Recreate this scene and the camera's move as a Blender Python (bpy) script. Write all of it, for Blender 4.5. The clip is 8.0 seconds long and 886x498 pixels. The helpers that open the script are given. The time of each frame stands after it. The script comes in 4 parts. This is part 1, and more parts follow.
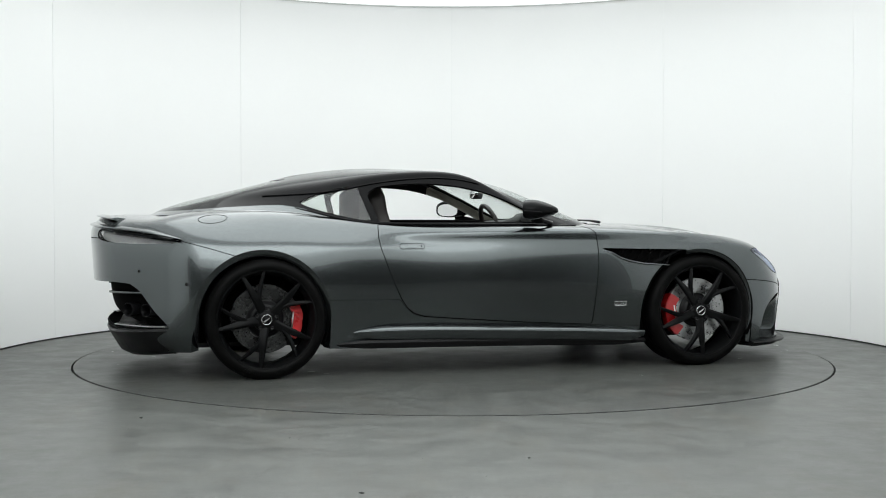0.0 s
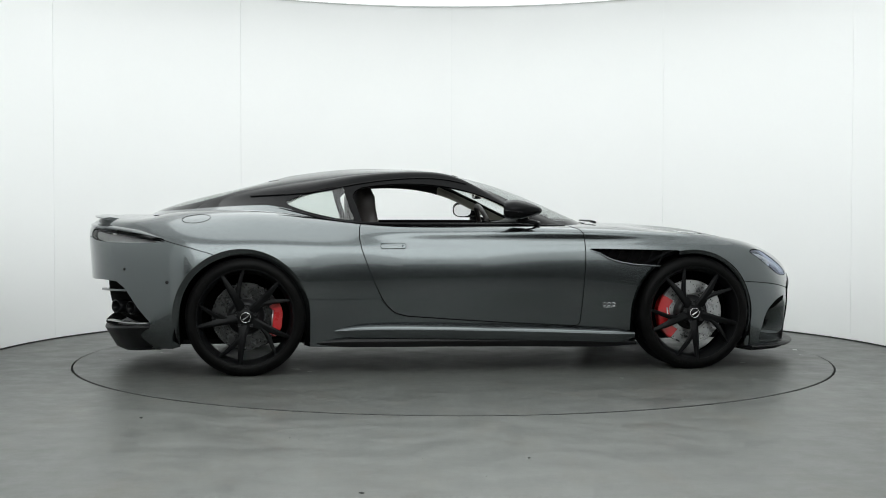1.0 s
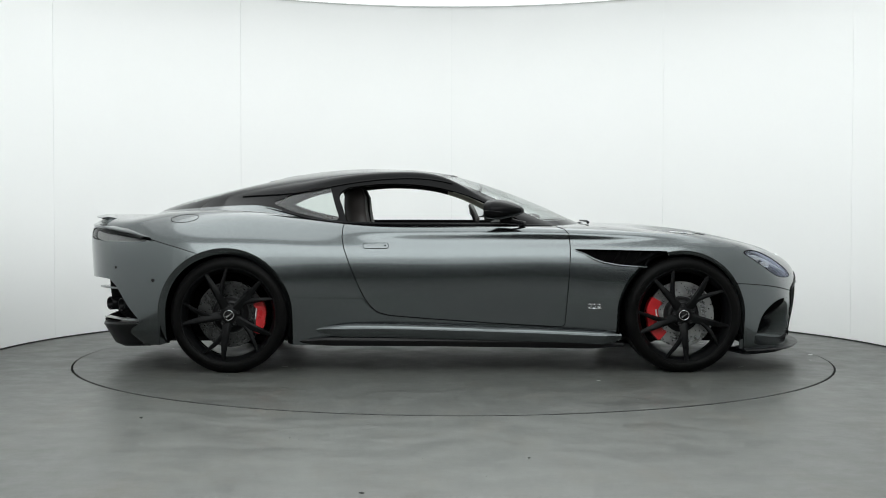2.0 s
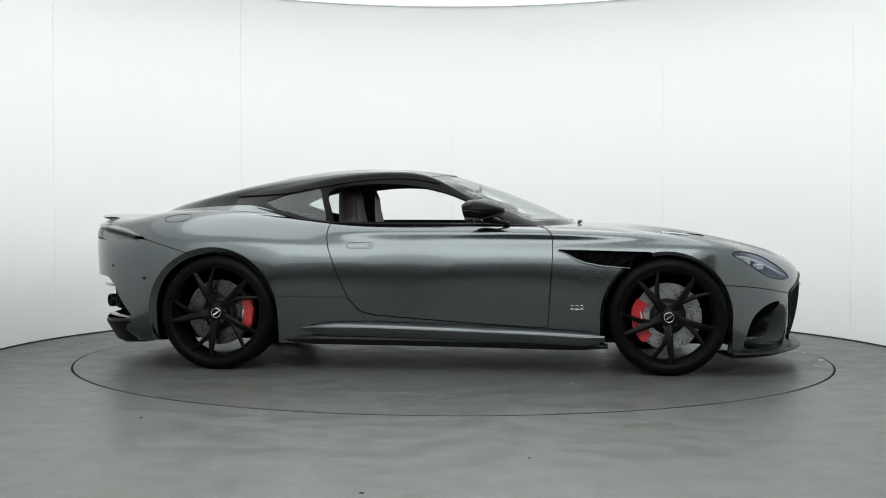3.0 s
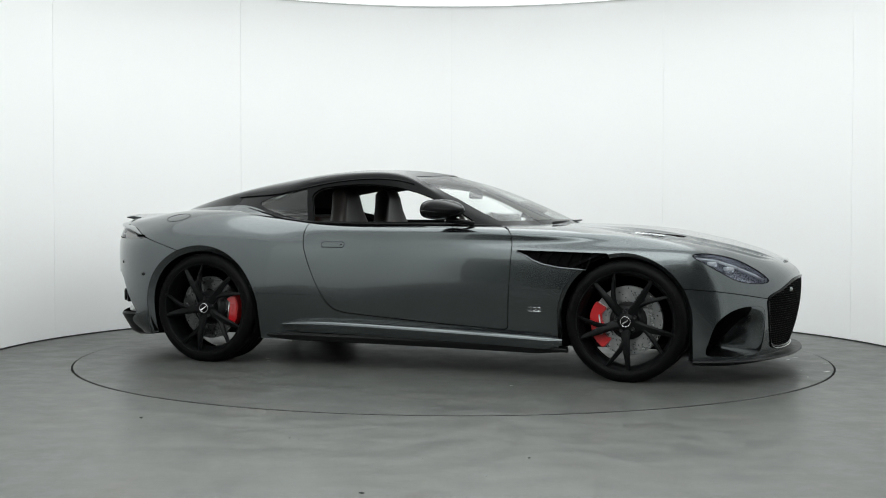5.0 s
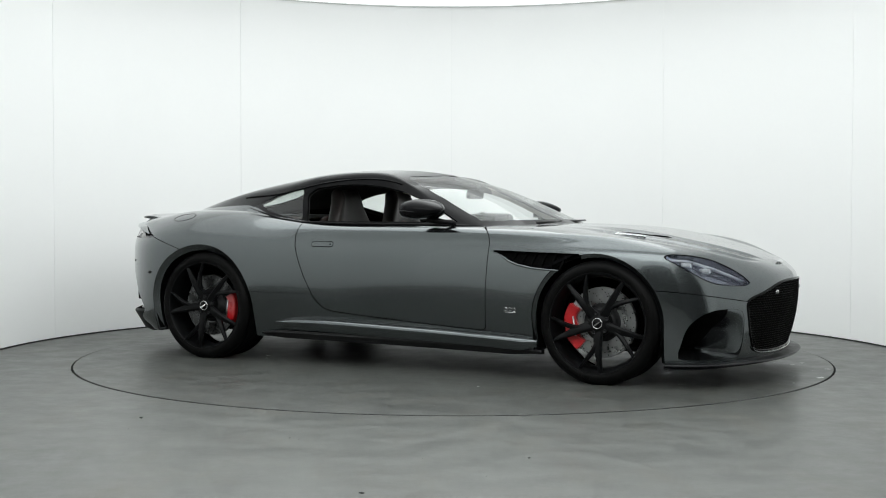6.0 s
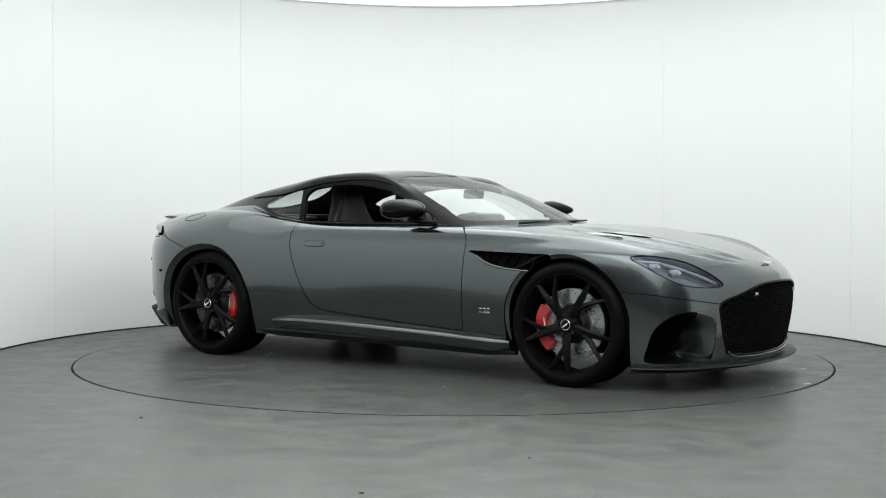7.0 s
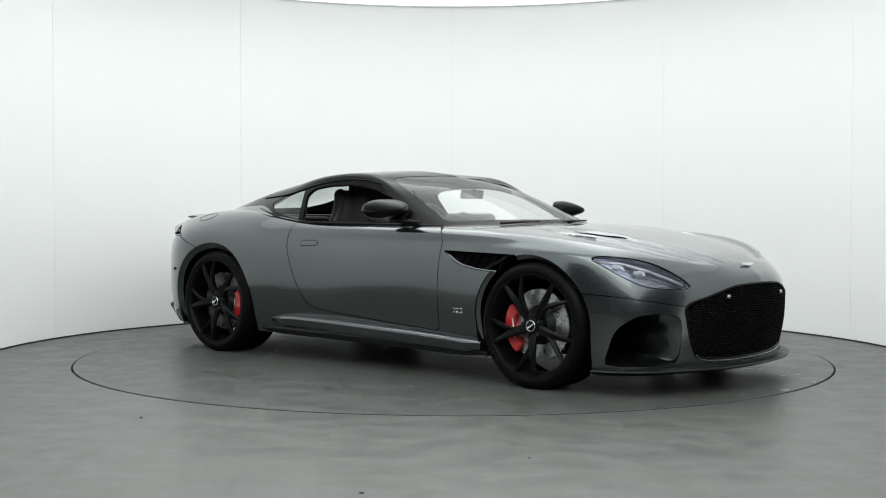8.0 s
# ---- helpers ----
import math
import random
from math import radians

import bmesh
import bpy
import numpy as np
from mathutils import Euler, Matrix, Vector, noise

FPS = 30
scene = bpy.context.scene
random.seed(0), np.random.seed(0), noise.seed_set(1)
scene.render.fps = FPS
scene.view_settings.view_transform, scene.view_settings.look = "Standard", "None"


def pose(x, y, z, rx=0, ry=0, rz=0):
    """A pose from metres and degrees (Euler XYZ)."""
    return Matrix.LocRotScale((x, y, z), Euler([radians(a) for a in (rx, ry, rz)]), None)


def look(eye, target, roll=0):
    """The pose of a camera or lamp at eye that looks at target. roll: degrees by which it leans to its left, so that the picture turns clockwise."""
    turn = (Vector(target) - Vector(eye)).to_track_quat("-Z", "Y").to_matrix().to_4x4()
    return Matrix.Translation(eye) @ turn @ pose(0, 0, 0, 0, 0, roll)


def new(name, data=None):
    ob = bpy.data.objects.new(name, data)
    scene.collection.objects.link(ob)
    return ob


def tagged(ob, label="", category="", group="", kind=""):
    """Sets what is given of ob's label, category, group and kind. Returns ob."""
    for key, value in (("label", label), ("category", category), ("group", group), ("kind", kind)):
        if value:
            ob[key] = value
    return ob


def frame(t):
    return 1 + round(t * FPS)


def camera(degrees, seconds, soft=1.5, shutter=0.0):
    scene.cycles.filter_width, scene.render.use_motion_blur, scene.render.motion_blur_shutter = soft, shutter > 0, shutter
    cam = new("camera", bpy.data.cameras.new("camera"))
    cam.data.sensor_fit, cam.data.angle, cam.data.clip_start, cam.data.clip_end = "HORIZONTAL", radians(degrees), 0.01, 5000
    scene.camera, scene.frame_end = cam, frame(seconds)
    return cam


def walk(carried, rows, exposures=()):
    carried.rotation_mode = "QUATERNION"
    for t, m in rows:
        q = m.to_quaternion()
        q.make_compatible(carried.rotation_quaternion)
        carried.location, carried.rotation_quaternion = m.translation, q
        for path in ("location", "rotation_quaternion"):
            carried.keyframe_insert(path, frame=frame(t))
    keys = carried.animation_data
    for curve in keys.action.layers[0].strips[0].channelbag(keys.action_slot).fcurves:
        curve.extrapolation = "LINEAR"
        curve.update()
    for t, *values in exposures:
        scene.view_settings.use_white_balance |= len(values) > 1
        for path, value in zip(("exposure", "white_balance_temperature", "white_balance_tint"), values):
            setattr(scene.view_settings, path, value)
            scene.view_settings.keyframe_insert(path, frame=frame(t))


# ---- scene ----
# ---------------------------------------------------------------- camera
EYE = Vector((0.0, -8.589, 1.015))
AIM, PITCH = 0.00777, 0.03231
WAY = Vector((-math.sin(AIM) * math.cos(PITCH), math.cos(AIM) * math.cos(PITCH), -math.sin(PITCH)))
cam = camera(39.23, 8.0, soft=1.0)
STILL = look(EYE, EYE + WAY * 8.0, 0.093)
walk(cam, [(0.0, STILL), (8.0, STILL)])

# ---------------------------------------------------------------- light
scene.view_settings.exposure = 0.0
world = bpy.data.worlds.new("world")
world.use_nodes = True
world.node_tree.nodes["Background"].inputs[0].default_value = (0.02, 0.02, 0.02, 1)
scene.world = world
CEILING_LIGHT = 2.65
RING_LIGHT = 1.2
# strength of an unseen fill, added to brighten back wall and car
HALL_FILL = 3.7
LIGHT_TINT = (0.955, 1.0, 0.995)


# ---------------------------------------------------------------- materials
def principled(name, color, rough=0.5, metal=0.0, **more):
    m = bpy.data.materials.new(name)
    m.use_nodes = True
    b = m.node_tree.nodes["Principled BSDF"]
    b.inputs["Base Color"].default_value = (*color, 1)
    b.inputs["Roughness"].default_value = rough
    b.inputs["Metallic"].default_value = metal
    for k, v in more.items():
        b.inputs[k.replace("_", " ")].default_value = v
    return m


def noise_node(m, scale, detail=4.0, rough=0.55, stretch=(1, 1, 1)):
    nt = m.node_tree
    co = nt.nodes.new("ShaderNodeTexCoord")
    mp = nt.nodes.new("ShaderNodeMapping")
    mp.inputs["Scale"].default_value = stretch
    n = nt.nodes.new("ShaderNodeTexNoise")
    n.inputs["Scale"].default_value, n.inputs["Detail"].default_value, n.inputs["Roughness"].default_value = scale, detail, rough
    nt.links.new(co.outputs["Object"], mp.inputs["Vector"])
    nt.links.new(mp.outputs["Vector"], n.inputs["Vector"])
    return n.outputs["Fac"]


def ramp(m, fac, stops):
    r = m.node_tree.nodes.new("ShaderNodeValToRGB")
    while len(r.color_ramp.elements) < len(stops):
        r.color_ramp.elements.new(0.5)
    for e, (p, c) in zip(r.color_ramp.elements, stops):
        e.position, e.color = p, (*c, 1)
    m.node_tree.links.new(fac, r.inputs["Fac"])
    return r.outputs["Color"]


def mix(m, fac, a, b, kind="MIX"):
    n = m.node_tree.nodes.new("ShaderNodeMix")
    n.data_type, n.blend_type = "RGBA", kind
    for socket, value in ((n.inputs[0], fac), (n.inputs[6], a), (n.inputs[7], b)):
        if isinstance(value, (int, float)):
            socket.default_value = value
        elif isinstance(value, tuple):
            socket.default_value = (*value, 1)
        else:
            m.node_tree.links.new(value, socket)
    return n.outputs[2]


def feed(m, socket, out):
    m.node_tree.links.new(out, m.node_tree.nodes["Principled BSDF"].inputs[socket])


def bump(m, height, strength=0.2, distance=0.002, socket="Normal"):
    b = m.node_tree.nodes.new("ShaderNodeBump")
    b.inputs["Strength"].default_value, b.inputs["Distance"].default_value = strength, distance
    m.node_tree.links.new(height, b.inputs["Height"])
    feed(m, socket, b.outputs["Normal"])


def mottled(name, color, rough, spread=0.2, scale=6.0, fine=90.0, relief=0.1, **more):
    """A surface whose colour drifts at two scales, with a fine relief."""
    m = principled(name, color, rough, **more)
    big, small = noise_node(m, scale), noise_node(m, fine, 2.0)
    lo, hi = tuple(c * (1 - spread) for c in color), tuple(min(1, c * (1 + spread)) for c in color)
    a = ramp(m, big, [(0.3, lo), (0.7, hi)])
    b = ramp(m, small, [(0.3, (1 - spread * 0.5,) * 3), (0.7, (1, 1, 1))])
    feed(m, "Base Color", mix(m, 1.0, a, b, "MULTIPLY"))
    r = ramp(m, big, [(0.3, (max(0, rough - 0.06),) * 3), (0.7, (min(1, rough + 0.06),) * 3)])
    feed(m, "Roughness", r)
    bump(m, small, relief, 0.001)
    return m


def floor_paint(name, k):
    """Worn grey floor paint: drifting tone, cloudy scuffs, brownish stains, grit."""
    m = principled(name, (0.1 * k, 0.105 * k, 0.1 * k), 0.4)
    grey = lambda g, warm=0.0: (g * k * (0.955 + warm), g * k, g * k * (0.925 - warm))
    big = noise_node(m, 0.9, 6.0, 0.6)
    cloud = noise_node(m, 4.5, 8.0, 0.7)
    stain = noise_node(m, 1.7, 5.0, 0.75, (1.6, 0.8, 1))
    brush = noise_node(m, 9.0, 6.0, 0.7, (0.5, 1.1, 1))
    grit = noise_node(m, 120.0, 3.0)
    c = ramp(m, big, [(0.3, grey(0.082)), (0.7, grey(0.112))])
    c = mix(m, 0.6, c, ramp(m, cloud, [(0.32, grey(0.056)), (0.5, grey(0.1)), (0.7, grey(0.142))]))
    c = mix(m, 0.3, c, ramp(m, brush, [(0.35, grey(0.066)), (0.65, grey(0.13))]))
    c = mix(m, ramp(m, stain, [(0.5, (0, 0, 0)), (0.72, (0.75, 0.75, 0.75))]), c, grey(0.092, 0.09))
    c = mix(m, 1.0, c, ramp(m, grit, [(0.25, (0.8, 0.8, 0.8)), (0.55, (1, 1, 1))]), "MULTIPLY")
    feed(m, "Base Color", c)
    feed(m, "Roughness", ramp(m, cloud, [(0.3, (0.3,) * 3), (0.7, (0.5,) * 3)]))
    bump(m, grit, 0.15, 0.001)
    return m


def car_paint():
    """Dark grey metallic: a soft flake layer under a thin clear coat."""
    m = principled("grey_metallic_paint", (0.1, 0.11, 0.112), 0.215, 0.95, Coat_Weight=0.75, Coat_Roughness=0.015)
    m.node_tree.nodes["Principled BSDF"].inputs["Specular Tint"].default_value = (1, 1, 1, 1)
    flake = noise_node(m, 420.0, 1.0)
    drift = noise_node(m, 1.5, 2.0)
    c = ramp(m, flake, [(0.3, (0.092, 0.103, 0.106)), (0.7, (0.117, 0.130, 0.133))])
    feed(m, "Base Color", mix(m, 0.2, c, ramp(m, drift, [(0.3, (0.092, 0.103, 0.107)), (0.7, (0.118, 0.131, 0.135))])))
    return m


def glass_material(name, tint, ior=1.5):
    """Thin car glass: mostly clear, mirror-like at grazing angles."""
    m = bpy.data.materials.new(name)
    m.use_nodes = True
    nt = m.node_tree
    nt.nodes.clear()
    out = nt.nodes.new("ShaderNodeOutputMaterial")
    clear = nt.nodes.new("ShaderNodeBsdfTransparent")
    clear.inputs[0].default_value = (*tint, 1)
    gloss = nt.nodes.new("ShaderNodeBsdfGlossy")
    gloss.inputs["Roughness"].default_value = 0.01
    face = nt.nodes.new("ShaderNodeLayerWeight")
    face.inputs["Blend"].default_value = 0.5
    steep = nt.nodes.new("ShaderNodeMath")
    steep.operation = "POWER"
    steep.inputs[1].default_value = 5.0
    nt.links.new(face.outputs["Facing"], steep.inputs[0])
    f0 = ((ior - 1) / (ior + 1)) ** 2
    fres = nt.nodes.new("ShaderNodeMath")
    fres.operation = "MULTIPLY_ADD"
    fres.inputs[1].default_value, fres.inputs[2].default_value = 1 - f0, f0
    nt.links.new(steep.outputs[0], fres.inputs[0])
    sh = nt.nodes.new("ShaderNodeMixShader")
    nt.links.new(fres.outputs[0], sh.inputs[0])
    nt.links.new(clear.outputs[0], sh.inputs[1])
    nt.links.new(gloss.outputs[0], sh.inputs[2])
    nt.links.new(sh.outputs[0], out.inputs[0])
    return m


def glow(name, color, strength):
    m = bpy.data.materials.new(name)
    m.use_nodes = True
    nt = m.node_tree
    nt.nodes.clear()
    out = nt.nodes.new("ShaderNodeOutputMaterial")
    e = nt.nodes.new("ShaderNodeEmission")
    e.inputs[0].default_value, e.inputs[1].default_value = (*color, 1), strength
    nt.links.new(e.outputs[0], out.inputs[0])
    return m


FLOOR = floor_paint("floor_paint", 0.88)
TABLE = floor_paint("turntable_paint", 0.68)
WALL = mottled("white_wall_paint", (0.88, 0.885, 0.88), 0.6, 0.01, 0.8, 40.0, 0.03)
SEAM = principled("seam_filler", (0.8, 0.81, 0.8), 0.7)
DARK_SCREEN = mottled("unseen_dark_screen", (0.016, 0.016, 0.017), 0.85, 0.2, 2.0, 60.0, 0.1)
RUBBER_STRIP = mottled("black_rubber", (0.02, 0.02, 0.02), 0.7, 0.2, 10.0, 100.0, 0.1)
CEIL_GLOW = glow("lit_ceiling_diffuser", LIGHT_TINT, CEILING_LIGHT)
RING_GLOW = glow("lit_perimeter_diffuser", LIGHT_TINT, RING_LIGHT)
HALL_FILL_GLOW = glow("added_hall_fill", LIGHT_TINT, HALL_FILL)
PAINT = car_paint()
BLACK = mottled("gloss_black_paint", (0.005, 0.005, 0.0055), 0.07, 0.15, 5.0, 200.0, 0.0, IOR=1.17)
SATIN = mottled("satin_black_plastic", (0.007, 0.007, 0.0075), 0.42, 0.2, 10.0, 200.0, 0.08, Specular_IOR_Level=0.25)
WHEEL = mottled("satin_black_alloy", (0.0045, 0.0047, 0.005), 0.33, 0.2, 12.0, 300.0, 0.04, IOR=1.19)
TYRE = mottled("tyre_rubber", (0.0034, 0.0034, 0.0034), 0.42, 0.25, 14.0, 160.0, 0.1, Specular_IOR_Level=0.06)
# black for arch liners, and for the shade in gaps and recesses
LINER = mottled("black_liner_and_gap_shade", (0.004, 0.004, 0.004), 0.9, 0.3, 8.0, 80.0, 0.2, Specular_IOR_Level=0.03)
RED = mottled("red_caliper_paint", (0.42, 0.008, 0.011), 0.3, 0.15, 12.0, 120.0, 0.05, Coat_Weight=0.5)
# darker copy of the disc material: shade inside the rear wheels put into colour
DISC_SHADED = mottled("shaded_carbon_ceramic_disc", (0.07, 0.071, 0.071), 0.28, 0.15, 20.0, 200.0, 0.05, metal=0.9)
DISC = mottled("carbon_ceramic_disc", (0.36, 0.365, 0.365), 0.3, 0.15, 20.0, 200.0, 0.05, metal=0.9)
CHROME = principled("chrome", (0.75, 0.76, 0.76), 0.12, 1.0)
SILVER = mottled("brushed_silver", (0.5, 0.51, 0.51), 0.3, 0.1, 20.0, 200.0, 0.03, metal=0.9)
GLASS = glass_material("side_glass", (0.86, 0.9, 0.88))
QGLASS = glass_material("tinted_quarter_glass", (0.84, 0.88, 0.86), 1.7)
WGLASS = glass_material("windscreen_glass", (0.88, 0.92, 0.905))
LENS = glass_material("lamp_lens", (0.93, 0.95, 0.97), 1.6)
LENS.node_tree.nodes["Glossy BSDF"].inputs["Color"].default_value = (0.72, 0.78, 1.0, 1)
SMOKED = glass_material("smoked_lens", (0.75, 0.75, 0.75))
LEATHER = mottled("black_brown_leather", (0.014, 0.0095, 0.0085), 0.45, 0.25, 10.0, 260.0, 0.25)
TAN = mottled("red_brown_leather", (0.055, 0.02, 0.015), 0.45, 0.25, 10.0, 260.0, 0.25)
DARKCLOTH = mottled("charcoal_headlining", (0.018, 0.017, 0.017), 0.9, 0.15, 12.0, 300.0, 0.2)
CLOTH = mottled("cream_headlining", (0.6, 0.58, 0.5), 0.9, 0.1, 12.0, 300.0, 0.2)
TRIM = mottled("black_cabin_trim", (0.02, 0.02, 0.02), 0.6, 0.2, 10.0, 200.0, 0.15)
LAMPCUP = mottled("dark_lamp_reflector", (0.15, 0.155, 0.18), 0.22, 0.2, 20.0, 120.0, 0.02, metal=0.8)
LAMPWHITE = mottled("pale_lamp_housing", (0.42, 0.42, 0.42), 0.35, 0.15, 30.0, 120.0, 0.05)
CORNICE = principled("grey_top_trim", (0.62, 0.63, 0.62), 0.6)
MESH = mottled("black_mesh", (0.003, 0.003, 0.003), 0.4, 0.2, 20.0, 120.0, 0.02, Specular_IOR_Level=0.1)
REDLENS = principled("red_lamp_lens", (0.35, 0.01, 0.012), 0.12, 0.0, Coat_Weight=1.0)


# ---------------------------------------------------------------- mesh helpers
def part(name, bm, material, parent, label="", smooth=True, sharp=None):
    """Links a bmesh as one mesh object under a thing or a part."""
    me = bpy.data.meshes.new(name)
    bm.to_mesh(me)
    bm.free()
    me.polygons.foreach_set("use_smooth", [smooth] * len(me.polygons))
    if sharp:
        me.set_sharp_from_angle(angle=radians(sharp))
    me.materials.append(material)
    ob = new(name, me)
    if parent:
        ob.parent = parent
    if label:
        ob["label"] = label
    return ob


def box_bm(sx, sy, sz, at=(0, 0, 0), bevel=0.0, segments=2, turn=None):
    bm = bmesh.new()
    bmesh.ops.create_cube(bm, size=1.0)
    bmesh.ops.scale(bm, vec=(sx, sy, sz), verts=bm.verts)
    if bevel:
        bmesh.ops.bevel(bm, geom=bm.edges[:], offset=bevel, segments=segments, affect="EDGES", profile=0.6)
    if turn is not None:
        bmesh.ops.transform(bm, matrix=turn, verts=bm.verts)
    bmesh.ops.translate(bm, vec=at, verts=bm.verts)
    return bm


def lathe_bm(profile, segments=96, axis="Y"):
    """Spins (radius, offset) pairs round an axis."""
    bm = bmesh.new()
    rings = []
    for r, o in profile:
        ring = []
        for i in range(segments):
            a = 2 * math.pi * i / segments
            p = (r * math.cos(a), o, r * math.sin(a)) if axis == "Y" else (r * math.cos(a), r * math.sin(a), o)
            ring.append(bm.verts.new(p))
        rings.append(ring)
    for a, b in zip(rings, rings[1:]):
        for i in range(segments):
            j = (i + 1) % segments
            bm.faces.new((a[i], a[j], b[j], b[i]))
    bmesh.ops.recalc_face_normals(bm, faces=bm.faces)
    return bm


def tube_bm(points, radius, segments=10, closed=False):
    """A round bar along a line of points; radius may be a list."""
    pts = [Vector(p) for p in points]
    n = len(pts)
    radii = radius if isinstance(radius, (list, tuple)) else [radius] * n
    bm = bmesh.new()
    rings = []
    for i, p in enumerate(pts):
        a = pts[(i - 1) % n] if closed or i > 0 else p
        b = pts[(i + 1) % n] if closed or i < n - 1 else p
        d = (b - a).normalized()
        up = Vector((0, 0, 1)) if abs(d.z) < 0.9 else Vector((0, 1, 0))
        e1 = d.cross(up).normalized()
        e2 = e1.cross(d)
        rings.append([bm.verts.new(p + (e1 * math.cos(2 * math.pi * k / segments) + e2 * math.sin(2 * math.pi * k / segments)) * radii[i])
                      for k in range(segments)])
    pairs = list(zip(rings, rings[1:])) + ([(rings[-1], rings[0])] if closed else [])
    for a, b in pairs:
        for k in range(segments):
            l = (k + 1) % segments
            bm.faces.new((a[k], a[l], b[l], b[k]))
    if not closed:
        bm.faces.new(rings[0])
        bm.faces.new(rings[-1])
    bmesh.ops.recalc_face_normals(bm, faces=bm.faces)
    return bm


def prism_bm(outline, depth, axis="Y", at=0.0, bevel=0.0):
    """A flat outline of 2D points (x, z for Y; y, z for X; x, y for Z), given thickness from `at` on."""
    bm = bmesh.new()
    def place(p, o):
        return {"Y": (p[0], o, p[1]), "X": (o, p[0], p[1]), "Z": (p[0], p[1], o)}[axis]
    a = [bm.verts.new(place(p, at)) for p in outline]
    b = [bm.verts.new(place(p, at + depth)) for p in outline]
    bm.faces.new(a)
    bm.faces.new(b[::-1])
    n = len(a)
    for i in range(n):
        bm.faces.new((a[i], b[i], b[(i + 1) % n], a[(i + 1) % n]))
    bmesh.ops.recalc_face_normals(bm, faces=bm.faces)
    if bevel:
        bmesh.ops.bevel(bm, geom=bm.edges[:], offset=bevel, segments=2, affect="EDGES")
    return bm


def spline(keys, x):
    """A natural cubic through (x, value) keys, in x order."""
    k = np.array(keys, float)
    return natural(k[:, 0], k[:, 1], np.asarray(x, float))


def natural(t, y, x):
    n = len(t)
    h = np.diff(t)
    a = np.zeros((n, n))
    r = np.zeros((n,) + y.shape[1:])
    a[0, 0] = a[-1, -1] = 1
    for i in range(1, n - 1):
        a[i, i - 1], a[i, i], a[i, i + 1] = h[i - 1], 2 * (h[i - 1] + h[i]), h[i]
        r[i] = 6 * ((y[i + 1] - y[i]) / h[i] - (y[i] - y[i - 1]) / h[i - 1])
    m = np.linalg.solve(a, r.reshape(n, -1)).reshape(r.shape)
    i = np.clip(np.searchsorted(t, x) - 1, 0, n - 2)
    shape = (-1,) + (1,) * (y.ndim - 1)
    w, hi = (x - t[i]).reshape(shape), h[i].reshape(shape)
    b = (y[i + 1] - y[i]) / hi - hi * (2 * m[i] + m[i + 1]) / 6
    return y[i] + b * w + m[i] / 2 * w ** 2 + (m[i + 1] - m[i]) / (6 * hi) * w ** 3


class Skin:
    """A sheet of polygons whose corners carry x, y, z and the sheet's own u, v."""

    def __init__(self, v, f):
        self.v, self.f = v, f

    def split(self, value):
        """The sheets where value (one number a corner) is negative and positive."""
        value = np.where(np.abs(value) < 1e-7, 1e-7, value)
        verts, cut, neg, pos = list(self.v), {}, [], []
        s = value < 0
        for f in self.f:
            k = sum(bool(s[i]) for i in f)
            if k == len(f):
                neg.append(f)
            elif k == 0:
                pos.append(f)
            else:
                a, b = [], []
                for i, j in zip(f, f[1:] + f[:1]):
                    (a if s[i] else b).append(i)
                    if s[i] != s[j]:
                        key = (min(i, j), max(i, j))
                        if key not in cut:
                            t = value[key[0]] / (value[key[0]] - value[key[1]])
                            cut[key] = len(verts)
                            verts.append(self.v[key[0]] * (1 - t) + self.v[key[1]] * t)
                        a.append(cut[key])
                        b.append(cut[key])
                if len(a) > 2:
                    neg.append(tuple(a))
                if len(b) > 2:
                    pos.append(tuple(b))
        verts = np.array(verts)
        return Skin(verts, neg).tidy(), Skin(verts, pos).tidy()

    def tidy(self):
        used = sorted({i for f in self.f for i in f})
        to = {o: n for n, o in enumerate(used)}
        return Skin(self.v[used] if used else np.zeros((0, 8)), [tuple(to[i] for i in f) for f in self.f])

    def seam(self, fn, gap=0.0022):
        """Inside and outside of a line fn = 0, with a gap left open along it."""
        inside, rest = self.split(fn(self.v) + gap)
        _, outside = rest.split(fn(rest.v) - gap)
        return inside, outside

    def flipped(self):
        v = self.v.copy()
        v[:, [1, 6]] *= -1
        return Skin(v, [f[::-1] for f in self.f])

    def whole(self):
        """Both halves, joined along the middle."""
        o = self.flipped()
        n = len(self.v)
        to = {i: (i if abs(self.v[i, 1]) < 1e-5 else i + n) for i in range(n)}
        return Skin(np.vstack((self.v, o.v)), list(self.f) + [tuple(to[i] for i in f) for f in o.f]).tidy()

    def moved(self, d):
        """The sheet pushed along its own normals."""
        v = self.v.copy()
        v[:, :3] += unit(v[:, 5:8]) * d
        return Skin(v, self.f)


def unit(n):
    return n / np.maximum(np.linalg.norm(n, axis=-1, keepdims=True), 1e-9)


